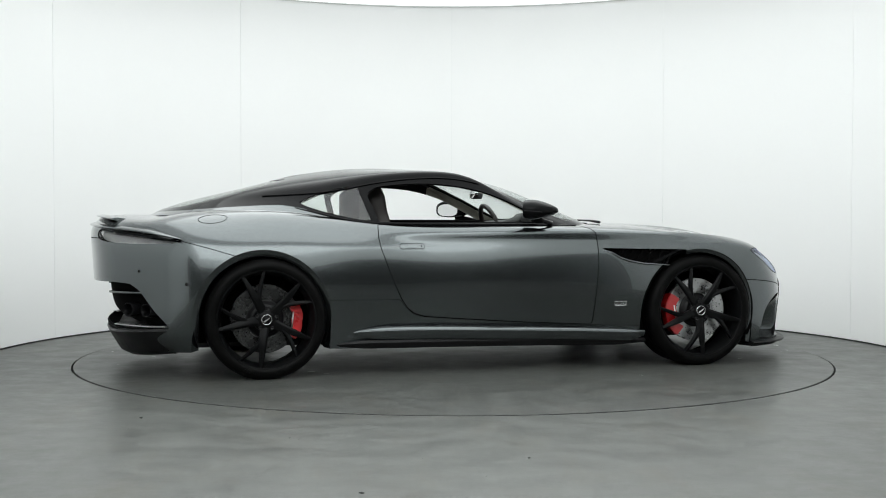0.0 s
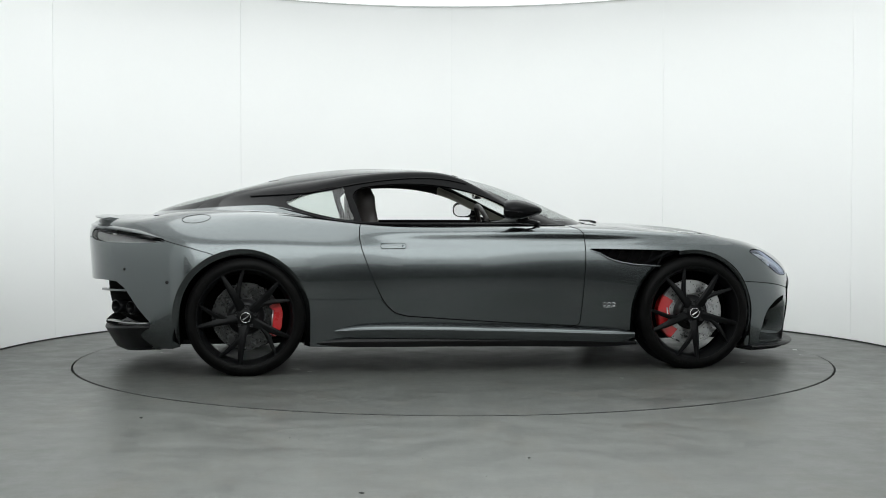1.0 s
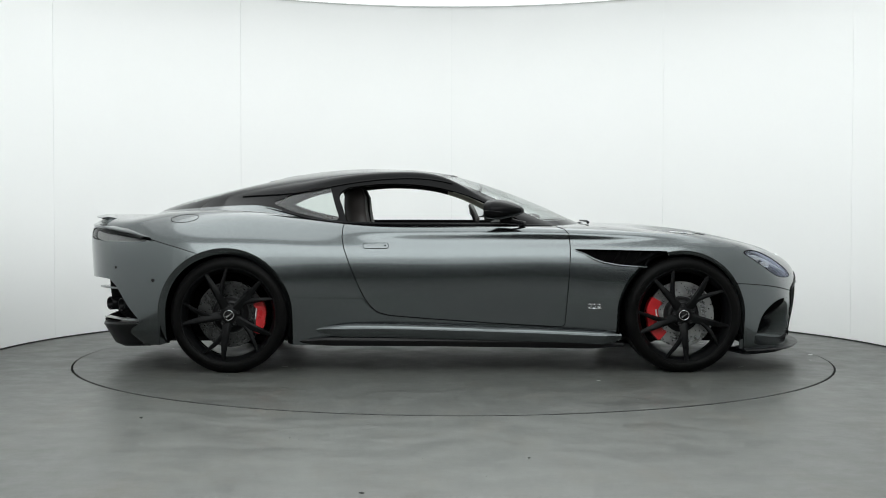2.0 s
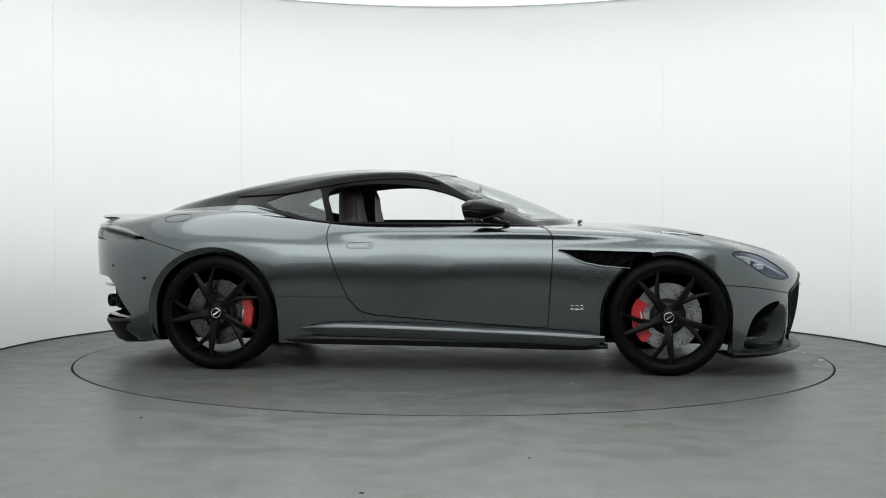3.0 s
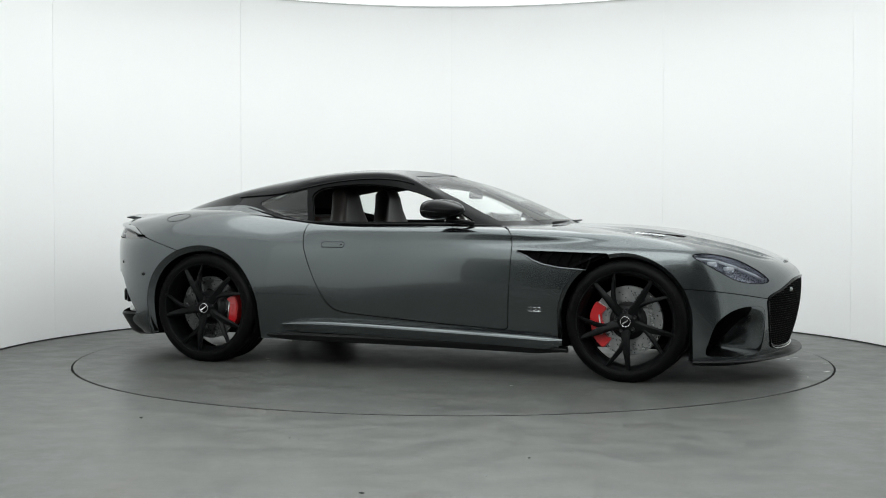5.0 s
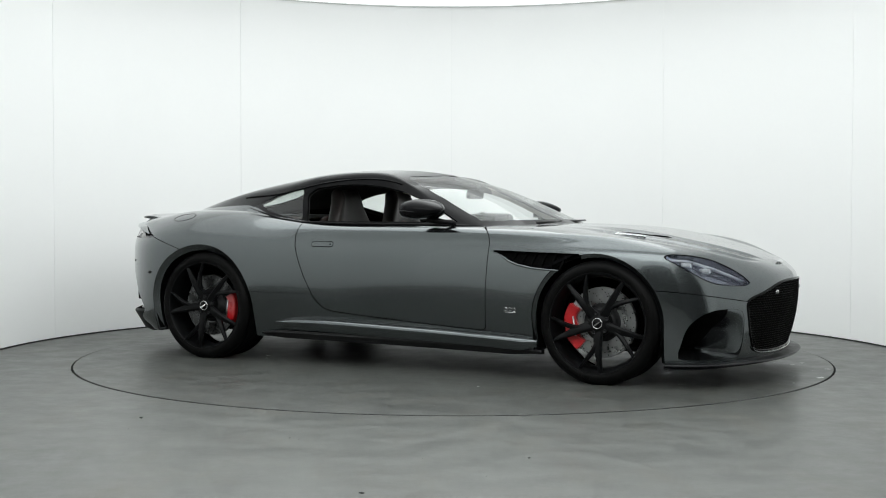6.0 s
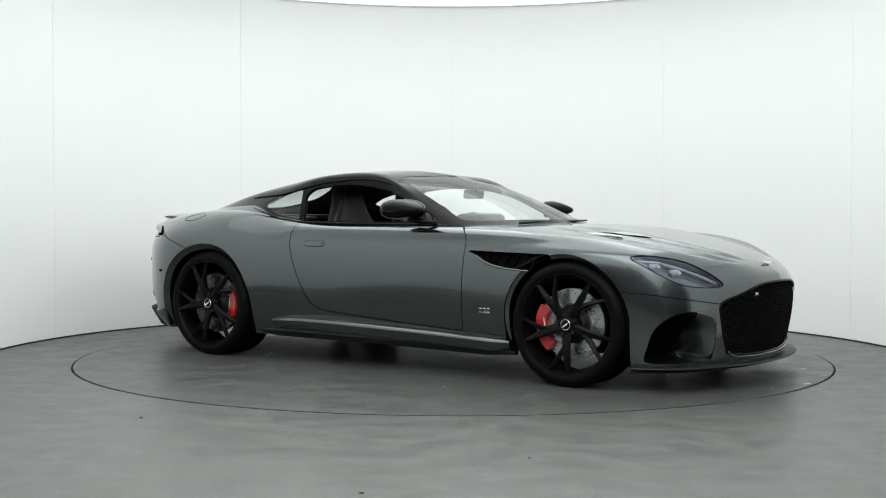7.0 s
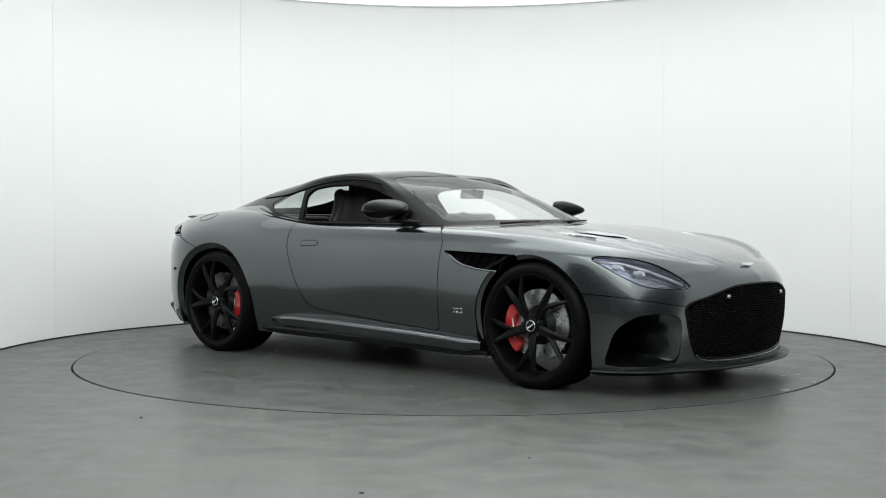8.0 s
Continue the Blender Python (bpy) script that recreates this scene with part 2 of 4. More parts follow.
def loft(rows, nu, per, warp=None):
    """A sheet through rows of control points: natural cubics along and across. Half of it, on the side of negative y."""
    rows = np.array(rows, float)                       # rows, stations, 3
    n_r, n_s = rows.shape[:2]
    ts = np.r_[0, np.cumsum(np.linalg.norm(np.diff(rows, axis=1), axis=2).mean(0))]
    uu = np.linspace(0, ts[-1], nu)
    along = np.stack([natural(ts, r, uu) for r in rows])
    vv = np.linspace(0, n_r - 1, per * (n_r - 1) + 1)
    grid = natural(np.arange(n_r, dtype=float), along, vv)
    nv = len(vv)
    grid[..., 1] = -np.maximum(grid[..., 1], 0)
    uvs = np.stack(np.meshgrid(np.interp(uu, ts, np.arange(n_s)), vv), -1)
    if warp:
        warp(grid, uvs)
    n = np.cross(np.gradient(grid, axis=0), np.gradient(grid, axis=1))
    mid = np.abs(grid[..., 1]) < 1e-6
    n = unit(n)
    n[-1, 0], n[-1, -1] = n[-4, 4], n[-4, -5]
    n[mid, 1] = 0
    v = np.concatenate((grid, uvs, unit(n)), -1).reshape(-1, 8)
    f = []
    for j in range(nv - 1):
        for i in range(nu - 1):
            a = j * nu + i
            f.append((a, a + nu, a + nu + 1, a + 1))
    return Skin(v, f), grid


def outline_2d(points, steps=6, closed=True):
    """A smooth closed line through points."""
    p = [Vector(q) for q in points]
    n, out = len(p), []
    for i in range(n):
        a, b, c, d = p[(i - 1) % n], p[i], p[(i + 1) % n], p[(i + 2) % n]
        for k in range(steps):
            t = k / steps
            out.append(0.5 * (2 * b + (c - a) * t + (2 * a - 5 * b + 4 * c - d) * t * t + (3 * b - a - 3 * c + d) * t ** 3))
    return np.array([tuple(q) for q in out])


def inside_of(poly, axes=(0, 2)):
    """Signed distance to a closed 2D outline, negative within, as a function of a sheet's corners."""
    poly = np.asarray(poly, float)
    q = np.roll(poly, -1, axis=0)

    def fn(v):
        p = np.abs(v[:, axes]) if axes == (1, 2) else v[:, axes]
        best = np.full(len(p), 1e9)
        odd = np.zeros(len(p), bool)
        for a, b in zip(poly, q):
            e, w = b - a, p - a
            t = np.clip((w @ e) / max(e @ e, 1e-12), 0, 1)
            best = np.minimum(best, np.hypot(*(w - t[:, None] * e).T))
            hit = ((a[1] <= p[:, 1]) != (b[1] <= p[:, 1]))
            with np.errstate(divide="ignore", invalid="ignore"):
                xs = a[0] + (p[:, 1] - a[1]) * e[0] / (e[1] if e[1] else 1e-12)
            odd ^= hit & (p[:, 0] < xs)
        return np.where(odd, -best, best)
    return fn


def sheet(name, skin, material, parent, label="", depth=0.0, rim=None):
    """A sheet as a mesh with the smooth surface's own normals; with depth it gets an inner face and a rim."""
    n = len(skin.v)
    nor = unit(skin.v[:, 5:8])
    pts, nrm, faces, mats = [skin.v[:, :3]], [nor], list(skin.f), [0] * len(skin.f)
    if depth:
        pts.append(skin.v[:, :3] - nor * depth)
        nrm.append(-nor)
        faces += [tuple(i + n for i in f[::-1]) for f in skin.f]
        mats += [1] * len(skin.f)
        edges = set()
        for f in skin.f:
            edges.update(zip(f, f[1:] + f[:1]))
        at = 2 * n
        extra, extra_n = [], []
        for i, j in edges:
            if (j, i) in edges:
                continue
            p, q = skin.v[i, :3], skin.v[j, :3]
            o = unit(np.cross(q - p, nor[i] + nor[j]))
            extra += [p, q, q - nor[j] * depth, p - nor[i] * depth]
            extra_n += [o] * 4
            faces.append((at + 1, at, at + 3, at + 2))
            mats.append(1)
            at += 4
        if extra:
            pts.append(np.array(extra))
            nrm.append(np.array(extra_n))
    pts, nrm = np.vstack(pts), np.vstack(nrm)
    me = bpy.data.meshes.new(name)
    me.from_pydata(pts.tolist(), [], faces)
    me.polygons.foreach_set("material_index", mats)
    me.polygons.foreach_set("use_smooth", [True] * len(faces))
    me.materials.append(material)
    me.materials.append(rim or LINER)
    me.normals_split_custom_set_from_vertices(nrm.tolist())
    ob = new(name, me)
    if parent:
        ob.parent = parent
    if label:
        ob["label"] = label
    return ob


# ---------------------------------------------------------------- the booth
R_TABLE, R_WALL, H_WALL = 2.5225, 3.24, 2.93
OPEN = 46.0          # half angle of the booth's opening, degrees


def build_booth():
    # floor: one sheet with a round hole for the turntable
    bm = bmesh.new()
    n = 128
    ring = [bm.verts.new(((R_TABLE + 0.012) * math.cos(2 * math.pi * i / n), (R_TABLE + 0.012) * math.sin(2 * math.pi * i / n), 0)) for i in range(n)]
    low = [bm.verts.new((v.co.x, v.co.y, -0.05)) for v in ring]
    far = []
    for i in range(n):
        c, s = math.cos(2 * math.pi * i / n), math.sin(2 * math.pi * i / n)
        k = min(6.0 / max(abs(c), 1e-9), (4.5 if s > 0 else 10.5) / max(abs(s), 1e-9))
        far.append(bm.verts.new((k * c, k * s, 0)))
    for i in range(n):
        j = (i + 1) % n
        bm.faces.new((ring[i], ring[j], far[j], far[i]))
        bm.faces.new((low[i], low[j], ring[j], ring[i]))
    bmesh.ops.recalc_face_normals(bm, faces=bm.faces)
    floor = part("floor", bm, FLOOR, None, smooth=False)
    tagged(floor, "worn grey painted concrete studio floor", "floor", kind="structure")
    pit = part("turntable_pit", lathe_bm([(0.001, -0.05), (R_TABLE + 0.02, -0.05), (R_TABLE + 0.02, -0.001)], 96, "Z"), LINER, None)
    tagged(pit, "dark recess below the round turntable", "floor", kind="structure")

    # curved wall: panels of 36 degrees with fine joints
    wall = new("wall_curved")
    tagged(wall, "white curved studio wall of tall smooth panels", "wall", kind="structure")
    start, stop, step = -90 + OPEN, 270 - OPEN, 35.9
    edges = [start] + [a for a in (90.2 + step * k for k in range(-5, 6)) if start + 4 < a < stop - 4] + [stop]
    gap = 0.03
    for a0, a1 in zip(edges, edges[1:]):
        k = 24
        bm = bmesh.new()
        rows = []
        for i in range(k + 1):
            a = radians(a0 + gap + (a1 - a0 - 2 * gap) * i / k)
            c, s = math.cos(a), math.sin(a)
            rows.append([bm.verts.new((r * c, r * s, z)) for r, z in ((R_WALL, 0.012), (R_WALL, H_WALL), (R_WALL + 0.06, H_WALL), (R_WALL + 0.06, 0.012))])
        for p, q in zip(rows, rows[1:]):
            for i in range(4):
                bm.faces.new((p[i], q[i], q[(i + 1) % 4], p[(i + 1) % 4]))
        bm.faces.new(rows[0])
        bm.faces.new(rows[-1])
        bmesh.ops.recalc_face_normals(bm, faces=bm.faces)
        part("panel", bm, WALL, wall, smooth=True, sharp=30)
    y_lip = -R_WALL * math.cos(radians(OPEN))
    k = 96
    bm = bmesh.new()
    rows = []
    for i in range(k + 1):
        a = radians(start + (stop - start) * i / k)
        rows.append([bm.verts.new((r * math.cos(a), r * math.sin(a), z)) for r, z in ((R_WALL + 0.004, 0.0), (R_WALL + 0.004, H_WALL - 0.01), (R_WALL + 0.05, H_WALL - 0.01), (R_WALL + 0.05, 0.0))])
    for p, q in zip(rows, rows[1:]):
        for i in range(4):
            bm.faces.new((p[i], q[i], q[(i + 1) % 4], p[(i + 1) % 4]))
    bmesh.ops.recalc_face_normals(bm, faces=bm.faces)
    part("joint_backing", bm, SEAM, wall, smooth=False)
    bm = bmesh.new()
    rows = []
    for i in range(k + 1):
        a = radians(start + (stop - start) * i / k)
        rows.append([bm.verts.new((r * math.cos(a), r * math.sin(a), z)) for r, z in ((R_WALL - 0.003, 0.0), (R_WALL - 0.003, 0.011), (R_WALL + 0.007, 0.011), (R_WALL + 0.007, 0.0))])
    for p, q in zip(rows, rows[1:]):
        for i in range(4):
            bm.faces.new((p[i], q[i], q[(i + 1) % 4], p[(i + 1) % 4]))
    bmesh.ops.recalc_face_normals(bm, faces=bm.faces)
    top = lathe_bm([(R_WALL - 0.006, H_WALL - 0.011), (R_WALL - 0.006, H_WALL - 0.001), (R_WALL - 0.0005, H_WALL - 0.001), (R_WALL - 0.0005, H_WALL - 0.011)], 128, "Z")
    bmesh.ops.delete(top, geom=[v for v in top.verts if v.co.y < y_lip], context="VERTS")
    part("top_trim", top, CORNICE, wall, "thin grey trim under the ceiling", smooth=False)
    part("base_strip", bm, RUBBER_STRIP, wall, "thin black strip along the foot", smooth=False)

    # lit ceiling: a diffuser disc a hand above the wall's top edge
    bm = bmesh.new()
    n = 96
    rings = [[bm.verts.new((r * math.cos(2 * math.pi * i / n), r * math.sin(2 * math.pi * i / n), H_WALL + 0.004)) for i in range(n)] for r in (2.45, R_WALL + 0.3)]
    bm.faces.new(rings[0][::-1])
    for i in range(n):
        j = (i + 1) % n
        bm.faces.new((rings[0][i], rings[1][i], rings[1][j], rings[0][j])).material_index = 1
    bmesh.ops.recalc_face_normals(bm, faces=bm.faces)
    ceil = part("ceiling", bm, CEIL_GLOW, None, smooth=False)
    ceil.data.materials.append(RING_GLOW)
    tagged(ceil, "round white lit diffuser ceiling over the booth", "ceiling", kind="structure")

    # unseen hall towards the camera: plain closing walls, dark screens added to shape reflections
    x0 = R_WALL * math.sin(radians(OPEN))
    y0 = -R_WALL * math.cos(radians(OPEN))
    hall = (("wall_west", WALL, "unseen plain white hall wall, set by the car's reflections", 0.1, y0 + 3.7, -x0 - 0.05, (y0 - 3.7) / 2),
            ("curtain_west", DARK_SCREEN, "added unseen black screen that darkens the car's reflections", 0.1, 5.9, -x0 - 0.06, -6.65),
            ("wall_east", WALL, "unseen plain white hall wall, set by the car's reflections", 0.1, y0 + 2.75, x0 + 0.05, (y0 - 2.75) / 2),
            ("curtain_east", DARK_SCREEN, "added unseen black screen that darkens the car's reflections", 0.1, 6.85, x0 + 0.06, -6.175),
            ("curtain_south", DARK_SCREEN, "added unseen black screen behind the camera, darkens the car's flank", 2 * x0 + 0.1, 0.1, 0, -9.65))
    for name, mat, say, sx, sy, x, y in hall:
        tall = 3.2 if mat is WALL else 2.1 if "south" in name else 1.7
        p = part(name, box_bm(sx, sy, tall, (x, y, tall / 2)), mat, None, smooth=False)
        tagged(p, say, "curtain" if mat is DARK_SCREEN else "wall", kind="structure")
        if mat is DARK_SCREEN:
            p = part(name.replace("curtain", "upper_wall"), box_bm(sx, sy, 3.2 - tall, (x, y, (3.2 + tall) / 2)), WALL, None, smooth=False)
            tagged(p, "added unseen white wall above the black screen", "wall", kind="structure")
    # glowing panel out of view, added as fill for wall, floor and car
    p = part("hall_fill_panel", box_bm(2 * x0 + 0.2, 9.6 + y0 - 1.0, 0.06, (0, (y0 - 1.0 - 9.6) / 2, 3.25)), HALL_FILL_GLOW, None, smooth=False)
    tagged(p, "added unseen glowing panel that fills light from the camera's side", "ceiling", kind="structure")


build_booth()


def build_turntable():
    table = new("turntable")
    tagged(table, "round grey turntable set flush in the floor", "turntable")
    bm = lathe_bm([(0.0005, 0.004), (1.2, 0.004), (R_TABLE - 0.003, 0.004), (R_TABLE - 0.001, 0.002)], 128, "Z")
    part("deck", bm, TABLE, table, sharp=40)
    part("edge_strip", lathe_bm([(R_TABLE - 0.001, 0.002), (R_TABLE, 0.0), (R_TABLE, -0.03)], 128, "Z"), RUBBER_STRIP, table, "dark gap round the edge")
    return table


table = build_turntable()

# ---------------------------------------------------------------- the car: control lines
MID_X = (1.80, 1.40, 1.00, 0.60, 0.00, -0.55, -1.00, -1.40, -1.85)


def row(front, mid, rear, first=MID_X[:2]):
    """One line round half the body: four points at the nose, (half width, height) along the side, three at the tail."""
    return list(front) + [(x, w, z) for x, (w, z) in zip(tuple(first) + MID_X[2:], mid)] + list(rear)


ROW_A = row([(2.25, 0, .15), (2.215, .33, .15), (2.14, .58, .15), (2.04, .78, .145)],
            [(.90, .14), (.92, .15), (.892, .155), (.868, .16), (.857, .165), (.857, .17), (.885, .17), (.92, .17), (.89, .17)],
            [(-2.03, .71, .165), (-2.13, .46, .16), (-2.17, 0, .16)])
ROW_B = row([(2.26, 0, .22), (2.225, .33, .22), (2.15, .58, .21), (2.045, .785, .205)],
            [(.912, .205), (.945, .24), (.918, .255), (.890, .27), (.876, .275), (.874, .28), (.912, .27), (.948, .26), (.925, .25)],
            [(-2.11, .77, .25), (-2.22, .49, .25), (-2.26, 0, .25)])
ROW_C = row([(2.29, 0, .32), (2.25, .33, .32), (2.165, .58, .31), (2.04, .79, .305)],
            [(.922, .32), (.972, .37), (.948, .385), (.917, .40), (.900, .405), (.896, .41), (.943, .40), (.975, .38), (.95, .37)],
            [(-2.13, .79, .37), (-2.31, .50, .37), (-2.35, 0, .37)])
ROW_D = row([(2.315, 0, .45), (2.275, .33, .45), (2.175, .58, .45), (2.03, .795, .46)],
            [(.925, .49), (.988, .56), (.966, .56), (.938, .57), (.921, .57), (.911, .57), (.964, .56), (.990, .56), (.963, .56)],
            [(-2.12, .803, .56), (-2.335, .50, .56), (-2.385, 0, .56)])
ROW_E = row([(2.318, 0, .575), (2.272, .33, .575), (2.155, .58, .59), (1.99, .785, .64)],
            [(.916, .69), (.967, .745), (.949, .74), (.926, .74), (.908, .735), (.899, .73), (.950, .735), (.968, .75), (.945, .75)],
            [(-2.12, .79, .755), (-2.345, .50, .765), (-2.40, 0, .77)])
ROW_F = row([(2.30, 0, .64), (2.235, .33, .65), (2.09, .56, .685), (1.93, .735, .74)],
            [(.865, .78), (.928, .82), (.920, .825), (.900, .83), (.883, .83), (.868, .83), (.901, .85), (.905, .87), (.875, .87)],
            [(-2.09, .745, .865), (-2.335, .47, .885), (-2.395, 0, .89)])
ROW_G = row([(2.262, 0, .672), (2.17, .30, .708), (2.03, .49, .752), (1.90, .62, .79)],
            [(.735, .828), (.842, .870), (.868, .885), (.855, .897), (.828, .908), (.80, .915), (.765, .96), (.735, .985), (.71, .965)],
            [(-2.07, .67, .935), (-2.28, .42, .945), (-2.345, 0, .955)], (1.72, 1.38))
ROW_H = row([(2.225, 0, .698), (2.10, .20, .742), (1.95, .32, .785), (1.81, .41, .818)],
            [(.48, .852), (.535, .892), (.54, .912), (.52, .92), (.5, .93), (.5, .95), (.5, .995), (.49, 1.008), (.46, .99)],
            [(-2.0, .43, .962), (-2.2, .27, .968), (-2.28, 0, .97)], (1.64, 1.34))
ROW_I = [(2.185, 0, .714), (2.05, 0, .758), (1.90, 0, .797), (1.75, 0, .832)] + \
        [(x, 0, z) for x, z in zip((1.59, 1.31, 0.98, 0.60, 0.00, -0.55, -1.00, -1.40, -1.75),
                                   (.865, .905, .922, .93, .94, .96, 1.0, 1.012, 1.0))] + \
        [(-1.95, 0, .98), (-2.1, 0, .975), (-2.2, 0, .975)]


def smooth_step(a, b, x):
    t = np.clip((x - a) / (b - a), 0, 1)
    return t * t * (3 - 2 * t)


def crease_bonnet(p, uv):
    """The bonnet's raised middle: two steps a side that run together towards the nose."""
    x, w = p[..., 0], np.abs(p[..., 1])
    top = smooth_step(5.7, 6.2, uv[..., 1]) * smooth_step(0.95, 1.5, x) * (1 - smooth_step(2.06, 2.2, x))
    inner = np.interp(x, (1.0, 1.4, 1.78, 2.03, 2.2), (.40, .42, .36, .26, .17))
    outer = np.interp(x, (1.0, 1.5, 1.92, 2.1, 2.2), (.58, .56, .44, .33, .25))
    p[..., 2] += top * (0.015 * (1 - smooth_step(inner - 0.01, inner + 0.022, w)) + 0.015 * (1 - smooth_step(outer - 0.01, outer + 0.025, w)) - 0.024)


BODY, BODY_GRID = loft([ROW_A, ROW_B, ROW_C, ROW_D, ROW_E, ROW_F, ROW_G, ROW_H, ROW_I], 300, 15, crease_bonnet)

GLASS_A = [(.90, 0, .90), (.86, .35, .90), (.77, .60, .90), (.60, .765, .897), (.20, .805, .90), (-.30, .80, .905), (-.72, .782, .915),
           (-1.05, .745, .965), (-1.40, .67, .995), (-1.75, .56, .985), (-1.97, .30, .972), (-2.05, 0, .968)]
GLASS_B = [(.52, 0, 1.07), (.49, .33, 1.065), (.42, .535, 1.05), (.27, .665, 1.055), (.03, .69, 1.145), (-.30, .675, 1.195), (-.72, .655, 1.155),
           (-1.02, .61, 1.105), (-1.36, .52, 1.085), (-1.66, .42, 1.06), (-1.80, .22, 1.055), (-1.85, 0, 1.05)]
GLASS_C = [(.20, 0, 1.185), (.18, .28, 1.18), (.12, .42, 1.175), (.01, .52, 1.19), (-.13, .545, 1.235), (-.35, .54, 1.258), (-.72, .515, 1.24),
           (-.97, .465, 1.205), (-1.23, .385, 1.172), (-1.42, .30, 1.145), (-1.50, .16, 1.135), (-1.53, 0, 1.13)]
GLASS_D = [(x, 0, z) for x, z in ((0, 1.246), (-.08, 1.258), (-.15, 1.267), (-.25, 1.277), (-.35, 1.283), (-.5, 1.287), (-.7, 1.283),
                                  (-.85, 1.271), (-.95, 1.259), (-1.03, 1.247), (-1.1, 1.236), (-1.15, 1.226))]
CABIN, CABIN_GRID = loft([GLASS_A, GLASS_B, GLASS_C, GLASS_D], 220, 26)

car = new("sports_car")
tagged(car, "grey metallic two-door sports coupe with black roof", "car")


ARCHES = ((1.388, 0.362, 0.388), (-1.425, 0.362, 0.392))


def arch(v, grow=0.0):
    best = np.full(len(v), 9.0)
    for cx, cz, r in ARCHES:
        dx, dz = v[:, 0] - cx, v[:, 2] - cz
        d = np.where(dz > 0, np.hypot(dx, dz), np.abs(dx)) - r - (grow if cx < 0 else grow * 0.55)
        best = np.minimum(best, np.where(v[:, 4] < 5.8, d, 9.0))
    return best


def region(skin, outline, axes, test):
    """Cuts the outline out of the sheet where test holds: the piece and the rest."""
    d = inside_of(outline, axes)(skin.v)
    return skin.split(np.where(test(skin.v), d, np.abs(d) + 0.001))


GRILLE = [(-.02, .603), (.153, .596), (.304, .577), (.45, .535), (.555, .503), (.582, .47), (.572, .40), (.545, .31), (.50, .232), (.455, .205),
          (.365, .191), (.165, .184), (-.02, .183)]
INTAKE = outline_2d([(2.2, 2.9), (2.72, 2.97), (3.14, 2.83), (3.46, 2.5), (3.62, 2.1), (3.72, 1.5), (3.78, .97), (3.7, .5), (3.0, .42), (2.3, .5), (2.12, 1.0), (2.1, 2.2)])
LAMP = outline_2d([(1.781, .744), (1.818, .759), (1.901, .749), (2.004, .715), (2.11, .654), (2.169, .602), (2.162, .582), (2.104, .581), (2.019, .600),
                   (1.931, .651), (1.844, .705)])
VENT = [(.71, .769), (.80, .767), (1.0, .763), (1.30, .757), (1.30, .66), (1.15, .662), (1.0, .672), (.90, .69), (.84, .712), (.79, .742)]
TAIL = outline_2d([(-2.345, .884), (-2.257, .872), (-2.08, .855), (-1.93, .838), (-1.885, .828), (-1.93, .816), (-2.05, .811), (-2.22, .812), (-2.345, .828)])
REAR_DARK = [(-2.46, .57), (-2.27, .578), (-2.18, .572), (-2.124, .53), (-2.045, .416), (-1.96, .32), (-1.97, .305), (-2.46, .30)]
BONNET_SLOT = outline_2d([(1.40, -.535), (1.44, -.46), (1.545, -.415), (1.68, -.372), (1.625, -.425), (1.542, -.49)])
DOOR = [(.60, 1.1), (.625, .905), (.665, .89), (.692, .862), (.70, .80), (.70, .74), (.694, .62), (.685, .50), (.672, .30), (.655, .283), (.60, .285), (.2, .307),
        (-.2, .335), (-.42, .353), (-.49, .372), (-.535, .41), (-.575, .465), (-.62, .56), (-.665, .67), (-.70, .77), (-.713, .84), (-.708, .90), (-.69, .95), (-.69, 1.1)]
SILL = [(-1.2, .47), (-.585, .461), (-.54, .408), (-.495, .369), (-.42, .350), (-.2, .332), (.2, .304), (.60, .282), (.70, .279), (1.2, .262), (1.2, .0), (-1.2, .0)]


def seam_on(skin, outline, axes, test, gap=0.0024):
    fn = inside_of(outline, axes)
    return skin.seam(lambda v: np.where(test(v), fn(v), np.abs(fn(v)) + 0.01), gap)


def collar(skin, depth):
    """The wall that runs inwards from a sheet's edge."""
    edges = set()
    for f in skin.f:
        edges.update(zip(f, f[1:] + f[:1]))
    rows, faces = [], []
    for i, j in edges:
        if (j, i) in edges:
            continue
        p, q = skin.v[i].copy(), skin.v[j].copy()
        o = unit(np.cross(p[:3] - q[:3], p[5:8]))
        r, s = q.copy(), p.copy()
        r[:3] -= q[5:8] * depth
        s[:3] -= p[5:8] * depth
        k = len(rows)
        for c in (p, q, r, s):
            c[5:8] = o
            rows.append(c)
        faces.append((k, k + 1, k + 2, k + 3))
    return Skin(np.array(rows), faces)


def dipped(skin, depth):
    """The sheet pushed inwards by a depth of its own at each corner, with fresh normals."""
    v = skin.v.copy()
    v[:, :3] -= unit(v[:, 5:8]) * depth[:, None]
    n = np.zeros((len(v), 3))
    for f in skin.f:
        p = v[list(f), :3]
        a = np.cross(p[1] - p[0], p[2] - p[0]) + np.cross(p[2] - p[0], p[-1] - p[0])
        for i in f:
            n[i] += a
    flip = np.sign((n * v[:, 5:8]).sum(1).sum())
    v[:, 5:8] = unit(n * flip)
    return Skin(v, skin.f)


